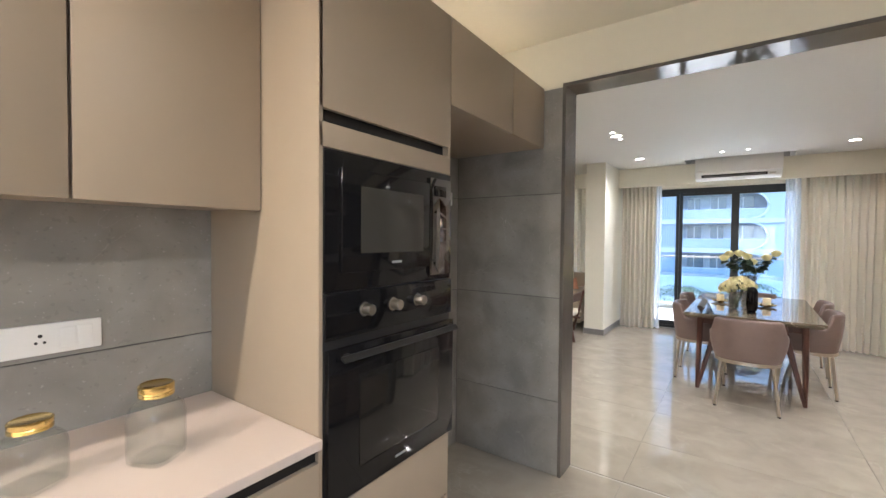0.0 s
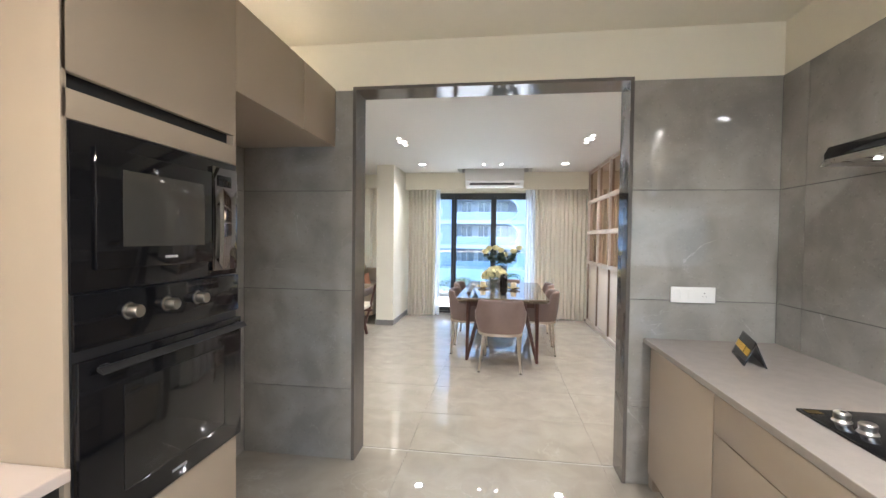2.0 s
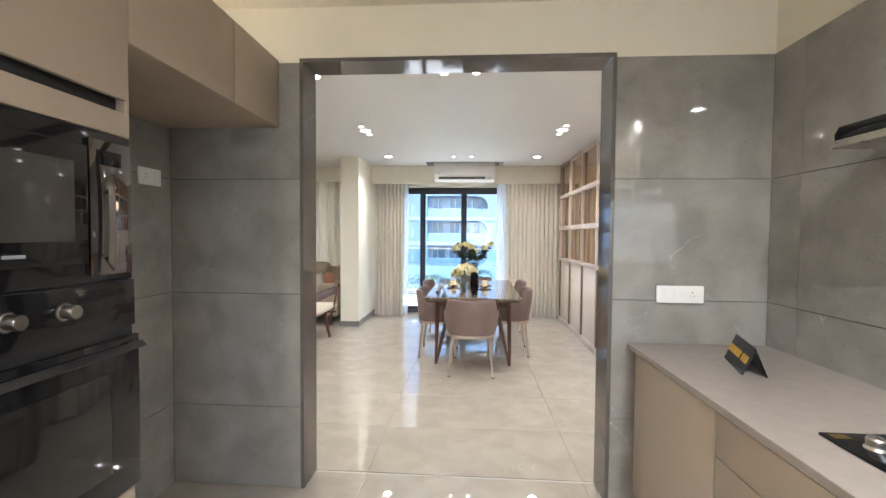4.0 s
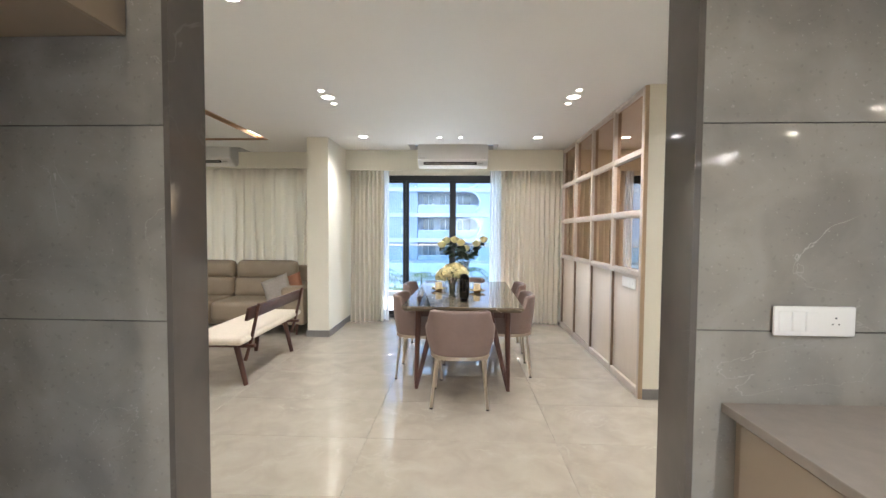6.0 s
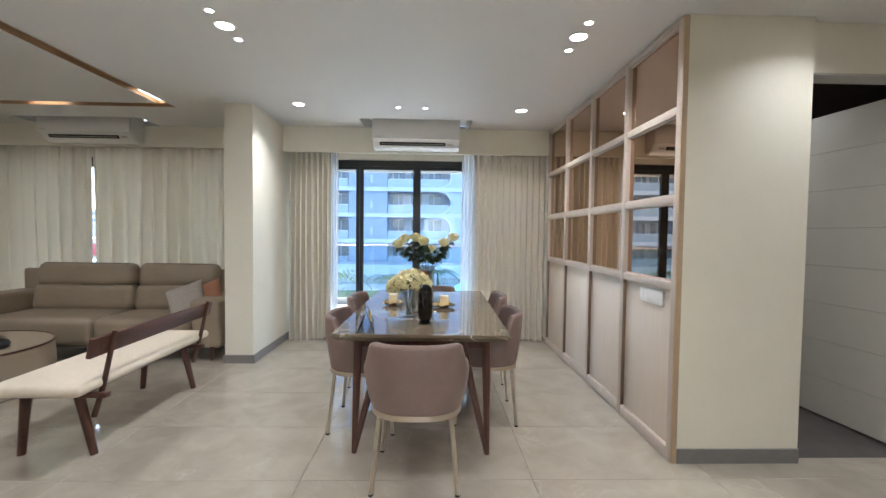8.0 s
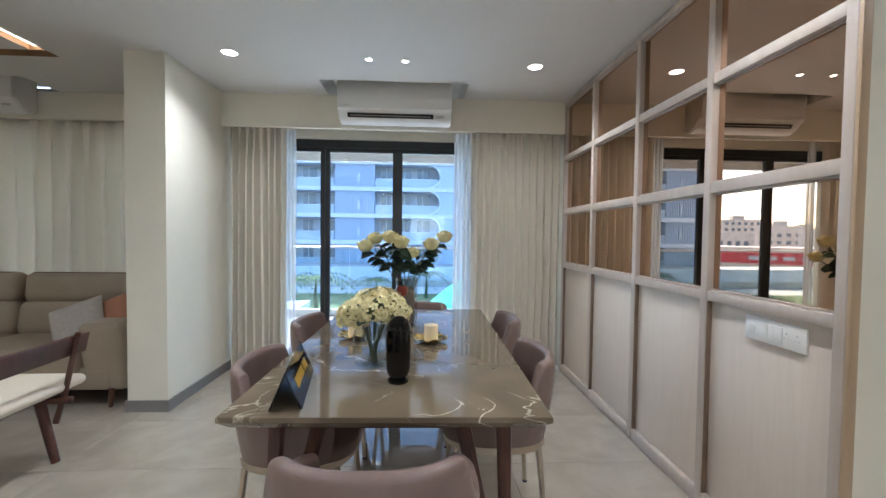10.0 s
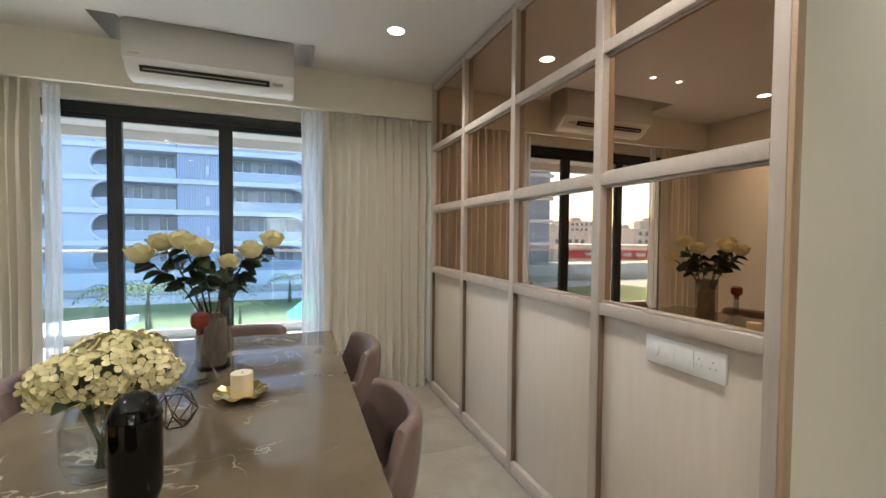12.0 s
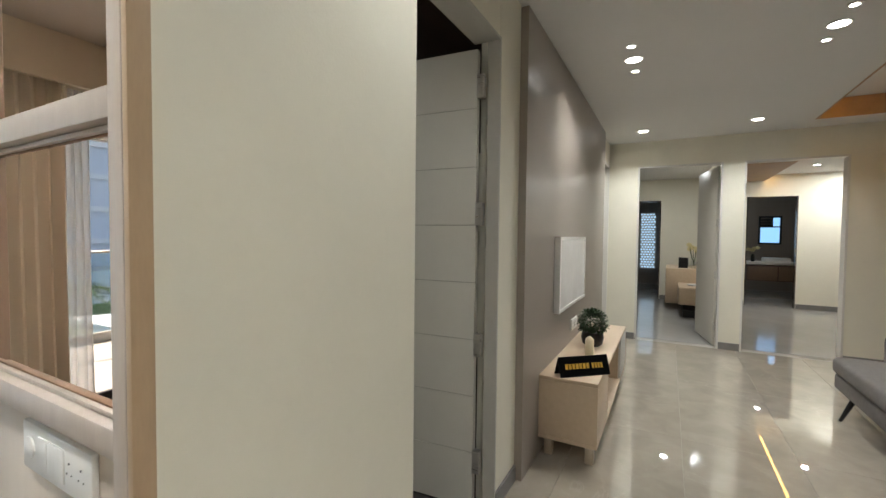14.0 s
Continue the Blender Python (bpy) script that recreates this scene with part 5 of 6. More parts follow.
UX = -1.51
for k, (y0, y1) in enumerate(((0.891, 1.364), (0.414, 0.887), (-0.063, 0.410))):
    ob = thing("wall_cabinet", "taupe laminate wall cabinet over the counter", "cabinet", pose(0, 0, 0), "wall cabinets")
    part("body", bm_box(KX0 + 0.012, UX - 0.021, y0, y1, 1.545, 2.36), M_CAB, ob)
    door_front(ob, "door", UX - 0.02, UX, y0 + 0.0015, y1 - 0.0015, 1.534, 2.365)
for k, (y0, y1) in enumerate(((0.716, 1.364), (0.066, 0.712), (-0.584, 0.062))):
    ob = thing("base_cabinet", "taupe laminate drawer cabinet with a dark finger groove", "cabinet", pose(0, 0, 0), "base cabinets")
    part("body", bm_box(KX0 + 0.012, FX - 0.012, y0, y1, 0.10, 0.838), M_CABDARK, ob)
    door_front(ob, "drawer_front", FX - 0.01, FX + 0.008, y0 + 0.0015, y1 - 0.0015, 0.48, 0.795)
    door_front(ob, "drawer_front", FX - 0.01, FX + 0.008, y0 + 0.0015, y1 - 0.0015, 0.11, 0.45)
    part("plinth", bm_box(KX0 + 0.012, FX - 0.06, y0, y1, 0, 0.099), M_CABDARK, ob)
single("worktop", bm_box(KX0 + 0.012, -1.200, -1.4, 1.365, 0.8385, 0.868, 0.003), M_COUNTER, "pale pinkish-beige quartz worktop", "worktop", soft=False)


def jar(x, y, label, tall=1.0):
    ob = thing("jar", label, "jar", pose(x, y, 0.868, 0, 0, 28) @ Matrix.Diagonal((0.8, 0.8, tall, 1)), "glass jars on the worktop")
    bm = bmesh.new()
    n = 48
    def ring_at(s, c, z):
        return [bm.verts.new((s * math.copysign(abs(math.cos(t)) ** c, math.cos(t)), s * math.copysign(abs(math.sin(t)) ** c, math.sin(t)), z)) for t in [2 * math.pi * (i + 0.5) / n for i in range(n)]]
    prof = [(0.058, 0.5, 0.0), (0.068, 0.5, 0.008), (0.07, 0.5, 0.03), (0.07, 0.5, 0.12), (0.066, 0.6, 0.142), (0.052, 0.9, 0.16), (0.046, 1, 0.165), (0.046, 1, 0.185), (0.043, 1, 0.185), (0.043, 1, 0.165), (0.048, 0.9, 0.158), (0.062, 0.6, 0.14), (0.066, 0.5, 0.12), (0.066, 0.5, 0.03), (0.062, 0.5, 0.012), (0.001, 1, 0.012)]
    rr = [ring_at(*p) for p in prof]
    for a, b in zip(rr, rr[1:]):
        for i in range(n):
            bm.faces.new((a[i], a[(i + 1) % n], b[(i + 1) % n], b[i]))
    bm.faces.new(rr[0][::-1])
    bm.faces.new(rr[-1])
    part("glass_body", bm, M_CLEAR, ob, "clear square-shouldered glass")
    part("lid", bm_lathe([(0.049, 0.168), (0.051, 0.170), (0.049, 0.174), (0.051, 0.177), (0.049, 0.181), (0.051, 0.185), (0.051, 0.196), (0.046, 0.199), (0.042, 0.197), (0.002, 0.197)], 40), M_GOLD, ob, "gold screw lid")
    return ob


jar(-1.464, 1.043, "empty clear glass jar with a gold screw lid")
jar(-1.554, 0.822, "short empty clear glass jar with a gold screw lid", 0.80)
switch_plate("socket_plate", 0.34, 0.088, pose(KX0 + 0.0105, 0.863, 1.152, 0, 0, 90), (-0.10, 0.03), (0.09, 0.13), "white socket plate on the stone splashback", 1.9)
switch_plate("socket_plate", 0.237, 0.09, pose(0.914, KY1 - 0.0205, 1.128), (0.06,), (-0.09, -0.05, -0.01), "white socket plate on the stone wall")

switch_plate("socket_plate", 0.15, 0.088, pose(KX0 + 0.0125, 2.885, 1.717, 0, 0, 90), (-0.03,), (0.04,), "white socket plate high on the stone wall of the fridge niche")

# right-hand run
CXF = 0.685
for k, (y0, y1, fronts) in enumerate(((2.288, 2.985, ((0.11, 0.825),)), (1.35, 2.284, ((0.672, 0.825), (0.40, 0.668), (0.11, 0.37))), (0.40, 1.346, ((0.672, 0.825), (0.40, 0.668), (0.11, 0.37))), (-0.55, 0.396, ((0.11, 0.825),)))):
    ob = thing("base_cabinet", "taupe laminate base cabinet under the grey worktop", "cabinet", pose(0, 0, 0), "base cabinets")
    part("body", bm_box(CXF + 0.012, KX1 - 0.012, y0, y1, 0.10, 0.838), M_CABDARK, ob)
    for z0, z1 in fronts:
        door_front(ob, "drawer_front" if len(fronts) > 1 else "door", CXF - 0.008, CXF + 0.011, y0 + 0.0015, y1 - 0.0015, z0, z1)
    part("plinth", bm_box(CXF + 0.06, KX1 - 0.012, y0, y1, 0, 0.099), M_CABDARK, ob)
single("filler_panel", bm_box(CXF + 0.02, KX1 - 0.012, 2.986, 3.046, 0.0, 0.838, 0.0), M_CAB, "narrow taupe filler panel beside the wall", "panel", soft=False)
single("worktop", bm_box(0.657, KX1 - 0.011, -1.4, 3.046, 0.8385, 0.868, 0.003), M_COUNTER2, "polished taupe quartz worktop", "worktop", soft=False)
ck = thing("cooktop", "black glass gas cooktop with steel knobs", "cooktop", pose(0.0, 0.0, 0.868))
part("glass_plate", bm_box(0.812, 1.29, 1.26, 2.036, 0.0, 0.009, 0.003), M_BLACKGLASS, ck)
for x, y in ((0.885, 1.945), (0.895, 1.865), (0.895, 1.44), (0.895, 1.36)):
    part("knob", bm_lathe([(0.026, 0.009), (0.024, 0.013), (0.021, 0.016), (0.022, 0.034), (0.018, 0.038), (0.002, 0.039)], 24, x, y), M_STEEL, ck, "round steel knob")
for x, y in ((1.08, 1.82), (1.08, 1.45)):
    b = part("burner", bm_lathe([(0.06, 0.009), (0.062, 0.016), (0.045, 0.03), (0.035, 0.036), (0.002, 0.038)], 28, x, y), M_BLACK, ck)
    for t in range(4):
        a = math.pi / 4 + t * math.pi / 2
        part("grate_arm", bm_tube([(x + 0.03 * math.cos(a), y + 0.03 * math.sin(a), 0.052), (x + 0.11 * math.cos(a), y + 0.11 * math.sin(a), 0.052), (x + 0.12 * math.cos(a), y + 0.12 * math.sin(a), 0.009)], 0.007, 8), M_BLACK, b)
part("badge", bm_box(0.825, 0.87, 1.995, 2.023, 0.009, 0.010), M_GOLD, ck, "small gold maker's badge", soft=False)
hd = thing("cooker_hood", "slim steel cooker hood with a black glass edge", "cooker hood", pose(0, 0, 0))
part("canopy", bm_prism([(1.10, 1.742), (1.358, 1.742), (1.358, 1.80), (1.12, 1.775)], "y", 1.05, 2.385), M_STEEL, hd)
part("glass_front", bm_prism([(1.115, 1.790), (1.118, 1.768), (1.128, 1.775), (1.358, 1.805), (1.358, 1.836), (1.13, 1.82)], "y", 1.04, 2.39), M_BLACKGLASS, hd)
for y in (1.25, 2.2):
    part("lamp_lens", bm_lathe([(0.010, 1.7395), (0.011, 1.7415)], 16, 1.16, y), M_LIT, hd, "small lit hood lamp")
part("duct_cover", bm_box(1.16, 1.358, 1.55, 1.90, 1.826, 2.36, 0.003), M_STEEL, hd)
tent_sign(pose(1.01, 2.665, 0.868, 0, 0, 162), 0.27, 0.09, 0.115, "black folded sign with gold lettering on the worktop", LET)


# ---------------------------------------------------------------- hall
door = setting("door_1", joined(box(DX0, DX0 + 0.012, TVY - 0.004, TVY + 0.13, 0, DZ), box(DX1, DX1 + 0.012, TVY - 0.006, TVY + 0.06, 0, DZ), box(DX0 + 0.012, DX1, TVY - 0.004, TVY + 0.13, DZ - 0.012, DZ)), mat("grey_door_frame", (0.52, 0.50, 0.45), 0.3, grain=0.08), "grey door frame with a grooved off-white door standing open", "door")
lf_ = thing("door_leaf", "off-white door leaf with horizontal grooves, standing open", "door", pose(2.912, TVY + 0.095, 0, 0, 0, 94))
NP = 8
for k in range(NP):
    z0, z1 = 0.012 + 2.25 * k / NP, 0.012 + 2.25 * (k + 1) / NP - 0.0035
    part("board", bm_box(0.0, 0.78, -0.018, 0.018, z0, z1, 0.0008, 1), M_DOOR, lf_)
# core in a darker tone: the grooves' shade is put into its colour
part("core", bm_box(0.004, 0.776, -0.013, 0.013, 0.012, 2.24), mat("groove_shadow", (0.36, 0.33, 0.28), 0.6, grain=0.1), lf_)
for z in (0.25, 0.83, 1.47, 2.08):
    part("hinge", bm_box(-0.036, 0.0, -0.008, 0.03, z - 0.055, z + 0.055, 0.002), M_STEEL, lf_)

pn = setting("trim_tv_panel", box(3.25, 6.33, TVY - 0.045, TVY - 0.001, 0.0, 2.60), M_TAUPEPANEL, "tall taupe feature panel behind the television cabinet", "wall panel")
tv = thing("tv_cabinet", "pale oak low cabinet with an open shelf on short legs", "cabinet", pose(0, 0, 0))
ty0, ty1 = 4.915, TVY - 0.048
part("top", bm_box(3.565, 5.355, ty0, ty1, 0.486, 0.51, 0.003), M_OAK, tv)
part("bottom", bm_box(3.565, 5.355, ty0, ty1, 0.12, 0.145, 0.003), M_OAK, tv)
part("side", bm_box(3.565, 3.59, ty0, ty1, 0.146, 0.485, 0.002), M_OAK, tv)
part("side", bm_box(5.33, 5.355, ty0, ty1, 0.146, 0.485, 0.002), M_OAK, tv)
part("door", bm_box(3.591, 4.03, ty0, ty0 + 0.018, 0.147, 0.484, 0.002), M_OAK, tv)
part("door", bm_box(4.89, 5.329, ty0, ty0 + 0.018, 0.147, 0.484, 0.002), mat("pale_grey_door", (0.62, 0.60, 0.57), 0.35, grain=0.05), tv)
part("divider", bm_box(4.03, 4.05, ty0 + 0.02, ty1, 0.146, 0.485), M_OAK, tv)
part("divider", bm_box(4.87, 4.89, ty0 + 0.02, ty1, 0.146, 0.485), M_OAK, tv)
for x in (3.64, 5.25):
    for y in (ty0 + 0.05, ty1 - 0.05):
        part("leg", bm_box(x - 0.025, x + 0.025, y - 0.025, y + 0.025, 0, 0.119, 0.003), M_CHAMP, tv)
pl = thing("potted_plant", "small round clipped plant in a black pot", "plant", pose(4.46, 5.085, 0.51))
part("pot", bm_lathe([(0.05, 0.0), (0.075, 0.02), (0.085, 0.07), (0.075, 0.11), (0.07, 0.11), (0.068, 0.10), (0.002, 0.10)], 32), M_BLACK, pl, "black round pot")
bm = bmesh.new()
rr = random.Random(9)
for k in range(800):
    z = 1 - 2 * (k + 0.5) / 800 * 0.85
    q = math.sqrt(max(0, 1 - z * z))
    t = k * 2.39996
    d = Vector((q * math.cos(t), q * math.sin(t), z))
    r = 0.115 * rr.uniform(0.6, 1.08)
    leaf(bm, d * r * 0.85 + Vector((0, 0, 0.185)), d + Vector((rr.uniform(-.6, .6), rr.uniform(-.6, .6), rr.uniform(-.3, .5))), rr.uniform(0.018, 0.032), rr.uniform(0.007, 0.011), rr)
part("leaves", bm, M_BOXWOOD, pl, "clipped ball of small green leaves")
single("candle", bm_lathe([(0.028, 0.0), (0.03, 0.003), (0.03, 0.13), (0.025, 0.137), (0.012, 0.15), (0.002, 0.152)], 24), M_WAX, "cream ivory-coloured candle on the oak cabinet", "candle", pose(4.10, 5.05, 0.51))
tent_sign(pose(3.715, 5.03, 0.51, 0, 0, 222), 0.34, 0.085, 0.115, "black folded sign with yellow lettering on the oak cabinet", LET)
ar = thing("wall_picture", "white framed pale print hung on the taupe panel", "picture", pose(4.41, TVY - 0.046, 1.097))
part("frame", joined(box(-0.49, 0.49, -0.04, 0, 0.24, 0.265), box(-0.49, 0.49, -0.04, 0, -0.265, -0.24), box(-0.49, -0.465, -0.04, 0, -0.24, 0.24), box(0.465, 0.49, -0.04, 0, -0.24, 0.24)), M_WHITE, ar, soft=False)
part("print", box(-0.465, 0.465, -0.036, -0.002, -0.24, 0.24), M_ART, ar, "pale grey print", soft=False)
switch_plate("switch_plate", 0.22, 0.09, pose(4.62, TVY - 0.046, 0.64), (), (-0.06, 0.0, 0.06), "white switch plate on the taupe panel")

hs = thing("sofa", "grey fabric sofa on slim black legs", "sofa", pose(4.49, 2.94, 0))
part("base", bm_box(-0.95, 0.98, -0.45, 0.44, 0.17, 0.30, 0.03, 3), M_SOFA2, hs)
part("seat_cushion", bm_box(-0.94, 0.97, -0.40, 0.46, 0.30, 0.43, 0.04, 4), M_SOFA2, hs)
part("backrest", bm_box(-0.95, 0.97, -0.62, -0.42, 0.2, 0.80, 0.06, 4), M_SOFA2, hs)
part("arm", bm_box(0.82, 1.0, -0.50, 0.16, 0.31, 0.64, 0.05, 4), M_SOFA2, hs)
for x in (-0.88, 0.66):
    for y in (-0.4, 0.41):
        part("leg", bm_tube([(x + 0.03, y + 0.06, 0.0), (x, y, 0.175)], 0.011, 8, 0.02), M_BLACK, hs)

# closed side door at the end of the panelled wall
d4 = setting("door_4", joined(box(6.52, 6.545, TVY - 0.006, TVY + 0.126, 0, DZ), box(7.075, 7.1, TVY - 0.006, TVY + 0.126, 0, DZ), box(6.545, 7.075, TVY - 0.006, TVY + 0.126, DZ - 0.025, DZ)), mat("white_door_lining", (0.72, 0.70, 0.65), 0.4, grain=0.03), "white frame of a closed side door", "door")
part("leaf", bm_box(6.546, 7.074, TVY + 0.07, TVY + 0.11, 0.006, DZ - 0.027, 0.003), M_DOOR, d4)
part("handle", bm_tube([(6.62, TVY + 0.07, 1.0), (6.62, TVY + 0.03, 1.0), (6.72, TVY + 0.03, 1.0)], 0.008, 8), M_STEEL, d4)

# end doors and what is seen through them
for (y0, y1), nm in zip(HD, ("door_2", "door_3")):
    setting(nm, joined(box(END - 0.008, END + 0.13, y0, y0 + 0.02, 0, 2.265), box(END - 0.008, END + 0.13, y1 - 0.02, y1, 0, 2.265), box(END - 0.008, END + 0.13, y0, y1, 2.265, 2.285)), mat("white_door_frame", (0.72, 0.70, 0.65), 0.4, grain=0.03), "white door frame", "door")
d2 = thing("door_leaf", "white flush door standing open into the room", "door", pose(END + 0.14, HD[0][0] + 0.03, 0, 0, 0, 10))
part("leaf", bm_box(0.0, 0.86, -0.018, 0.018, 0.01, 2.26, 0.003), M_DOOR, d2)
part("handle", joined(bm_tube([(0.79, 0.018, 1.0), (0.79, 0.06, 1.0)], 0.009, 8), bm_tube([(0.79, 0.06, 1.0), (0.68, 0.06, 1.0)], 0.008, 8)), M_STEEL, d2)
for z in (0.25, 0.9, 1.55, 2.08):
    part("hinge", bm_box(-0.012, 0.0, -0.022, 0.022, z - 0.05, z + 0.05, 0.002), M_STEEL, d2)
dr_ = thing("dresser", "pale oak dresser and low drawer unit against the wall", "dresser", pose(10.100, 4.110, 0))
part("tall_body", bm_box(-0.1, 1.1, -0.16, 0.50, 0.12, 0.78, 0.01), M_OAK, dr_)
part("low_body", bm_box(-0.95, -0.11, -0.20, 0.30, 0.22, 0.52, 0.02), M_OAK, dr_)
part("drawer", bm_box(-0.97, -0.951, -0.18, 0.28, 0.24, 0.50, 0.004), M_OAK, dr_)
part("plinth", bm_box(-0.85, 1.2, -0.19, 0.22, 0.0, 0.119), M_CABDARK, dr_)
single("tray", bm_lathe([(0.10, 0.0), (0.12, 0.02), (0.115, 0.02), (0.002, 0.006)], 24), M_WHITE, "small white tray on the low drawers", "tray", pose(9.550, 4.160, 0.52))
single("photo_frame", box(-0.08, 0.08, -0.012, 0.012, 0, 0.2), M_BLACK, "small dark picture frame on the dresser", "picture frame", pose(10.200, 4.320, 0.78, 0, 0, 70), soft=False)
fv = thing("flower_vase", "glass vase with pale flowers on the dresser", "vase", pose(10.350, 4.140, 0.78))
part("vase", bm_lathe([(0.05, 0), (0.06, 0.02), (0.05, 0.2), (0.055, 0.24)], 20), M_CLEAR, fv)
for k in range(5):
    bm = bmesh.new()
    c = Vector((rr.uniform(-.13, .13), rr.uniform(-.13, .13), 0.36 + rr.uniform(-.05, .08)))
    petals(rr, bm, c, 0.04, 40, 0.3, 0.02)
    part("flower_head", bm, M_PETALH, fv)
    part("stem", bm_tube([(0, 0, 0.05), tuple(c)], 0.005, 6), M_STEM, fv)
bath = thing("vanity", "dark bathroom vanity with a white counter and basin", "vanity", pose(13.6, 2.31, 0))
part("body", bm_box(-0.3, 0.3, -0.6, 0.6, 0.35, 0.72, 0.01), M_WALNUT, bath)
for y in (-0.3, 0.3):
    part("drawer", bm_box(-0.318, -0.301, y - 0.29, y + 0.29, 0.37, 0.70, 0.003), M_DARKWOOD, bath)
part("counter", bm_box(-0.33, 0.32, -0.62, 0.62, 0.74, 0.80, 0.005), M_WHITE, bath)
part("basin", bm_box(-0.22, 0.2, -0.25, 0.25, 0.801, 0.90, 0.03, 3), M_WHITE, bath)
bv = thing("flower_vase", "small vase of pale yellow flowers on the bathroom counter", "vase", pose(13.45, 2.78, 0.80))
part("vase", bm_lathe([(0.03, 0), (0.045, 0.03), (0.04, 0.14), (0.02, 0.18)], 16), M_BLACK, bv)
for k in range(4):
    bm = bmesh.new()
    petals(rr, bm, Vector((0.07 * math.cos(1.6 * k), 0.09 * math.sin(1.6 * k), 0.27 + 0.02 * k)), 0.045, 40, 0.3, 0.02)
    part("flower_head", bm, M_PETALH, bv)
bw = thing("bathroom_window", "small bathroom window with frosted panes glowing in place of daylight", "window", pose(14.48, 2.295, 1.57))
part("frame", joined(box(-0.03, 0.02, -0.24, 0.24, 0.32, 0.36), box(-0.03, 0.02, -0.24, 0.24, -0.36, -0.32), box(-0.03, 0.02, -0.24, -0.2, -0.32, 0.32), box(-0.03, 0.02, 0.2, 0.24, -0.32, 0.32), box(-0.03, 0.02, -0.2, 0.2, 0.07, 0.10), box(-0.03, 0.02, -0.06, -0.03, 0.10, 0.32)), M_FRAME, bw, soft=False)
# the panes glow by themselves, standing in for daylight outside
M_FROST = glow("frosted_pane_glow", (0.30, 0.55, 0.9), 0.22)
part("pane", box(-0.01, 0.01, -0.199, 0.199, -0.319, 0.069), M_FROST, bw, soft=False)
part("pane", box(-0.01, 0.01, -0.199, -0.061, 0.101, 0.319), M_FROST, bw, soft=False)
part("vent_louvre", joined(*[box(-0.012, 0.012, -0.029, 0.199, 0.11 + 0.04 * k, 0.135 + 0.04 * k) for k in range(5)]), M_BLACK, bw, "dark ventilation louvre", soft=False)
# glowing blocks replace daylight through the piercings; the wall behind is solid
M_LATTICE = glow("daylight_lattice", (0.6, 0.8, 1.0), 0.2)
for y, cols in ((5.09, 5), (3.05, 5)):
    bm = []
    for a in range(cols):
        for b in range(22):
            bm.append(moved(bm_box(-0.01, 0.01, -0.022, 0.022, -0.02, 0.02), pose(0, (a - 2) * 0.075 + (0.035 if b % 2 else 0), (b - 11) * 0.072)))
    tagged(single("lattice_window", joined(*bm), M_LATTICE, "pierced lattice screen, its openings glowing in place of daylight", "screen", pose(14.46, y, 1.29), soft=False), kind="stuff")
for x, y in ((9.5, 4.56), (10.3, 2.4), (10.9, 1.6)):
    downlight(x, y, LAMP_W * 1.7, z=2.62)
# unseen bedroom lamp, added to brighten the open door leaf
downlight(2.35, 6.5, LAMP_W * 0.4, z=2.5)
downlight(13.0, 2.66, LAMP_W * 0.3, z=2.62)
setting("trim_room_cove", box(8.2, 11.38, 2.93, 3.83, 2.50, 2.618), M_COVE, "timber-toned dropped ceiling band beside the cove", "trim")
ob = single("strip_light", box(-1.55, 1.55, -0.03, 0.03, -0.012, 0.0), M_COVEGLOW, "amber linear cove light in the bedroom ceiling", "strip light", pose(9.8, 2.88, 2.619), soft=False)


# ---------------------------------------------------------------- tiles
def tile_mesh(name, w, h, d, material):
    return mesh(name, bm_box(-w / 2, w / 2, -h / 2, h / 2, 0, d, 0.0012, 1), material)


def lay(parent, me, m):
    ob = new("tile", me)
    ob.parent = parent
    ob.matrix_basis = m
    return ob


TW, TD = 1.262, 0.625
cache = {}


def cut(me_name, w, h, d, material):
    key = (me_name, round(w, 4), round(h, 4))
    if key not in cache:
        cache[key] = tile_mesh(me_name, w, h, d, material)
    return cache[key]


def floor_rect(x0, x1, y0, y1):
    gx = [0.488 + TW * k for k in range(-8, 8)]
    gy = [4.468 + TD * k for k in range(-12, 9)]
    for a, b in zip(gx, gx[1:]):
        for c, d in zip(gy, gy[1:]):
            p, q, r, s = max(a, x0), min(b, x1), max(c, y0), min(d, y1)
            if q - p > 0.02 and s - r > 0.02:
                lay(floor, cut("floor_tile", q - p - 0.002, s - r - 0.002, 0.005, M_FLOOR), pose((p + q) / 2, (r + s) / 2, -0.005))


floor_rect(-7.06, 1.5, 3.235, 8.36)
floor_rect(KX0, KX1, -1.5, 3.235)
floor_rect(1.5, END, -1.6, TVY)


def wall_tiles(parent, axis, at, u0, u1, z0, z1, ustart, facing):
    """Large stone tiles on a wall; axis: the way the wall runs; facing: the sign of its outward normal."""
    us = [ustart + TW * k for k in range(-6, 7)]
    zs = [1.092 + 0.634 * k for k in range(-3, 4)]
    for a, b in zip(us, us[1:]):
        for c, d in zip(zs, zs[1:]):
            p, q, r, s = max(a, u0), min(b, u1), max(c, z0), min(d, z1)
            if q - p > 0.02 and s - r > 0.02:
                me = cut("wall_tile", q - p - 0.003, s - r - 0.003, 0.009, M_KTILE)
                u, z = (p + q) / 2, (r + s) / 2
                if axis == "x":
                    lay(parent, me, pose(u, at, z, 90 if facing < 0 else -90))
                else:
                    lay(parent, me, pose(at, u, z, 0, 0, 0) @ (pose(0, 0, 0, 0, 90) if facing > 0 else pose(0, 0, 0, 0, -90)) @ pose(0, 0, 0, 0, 0, 90))


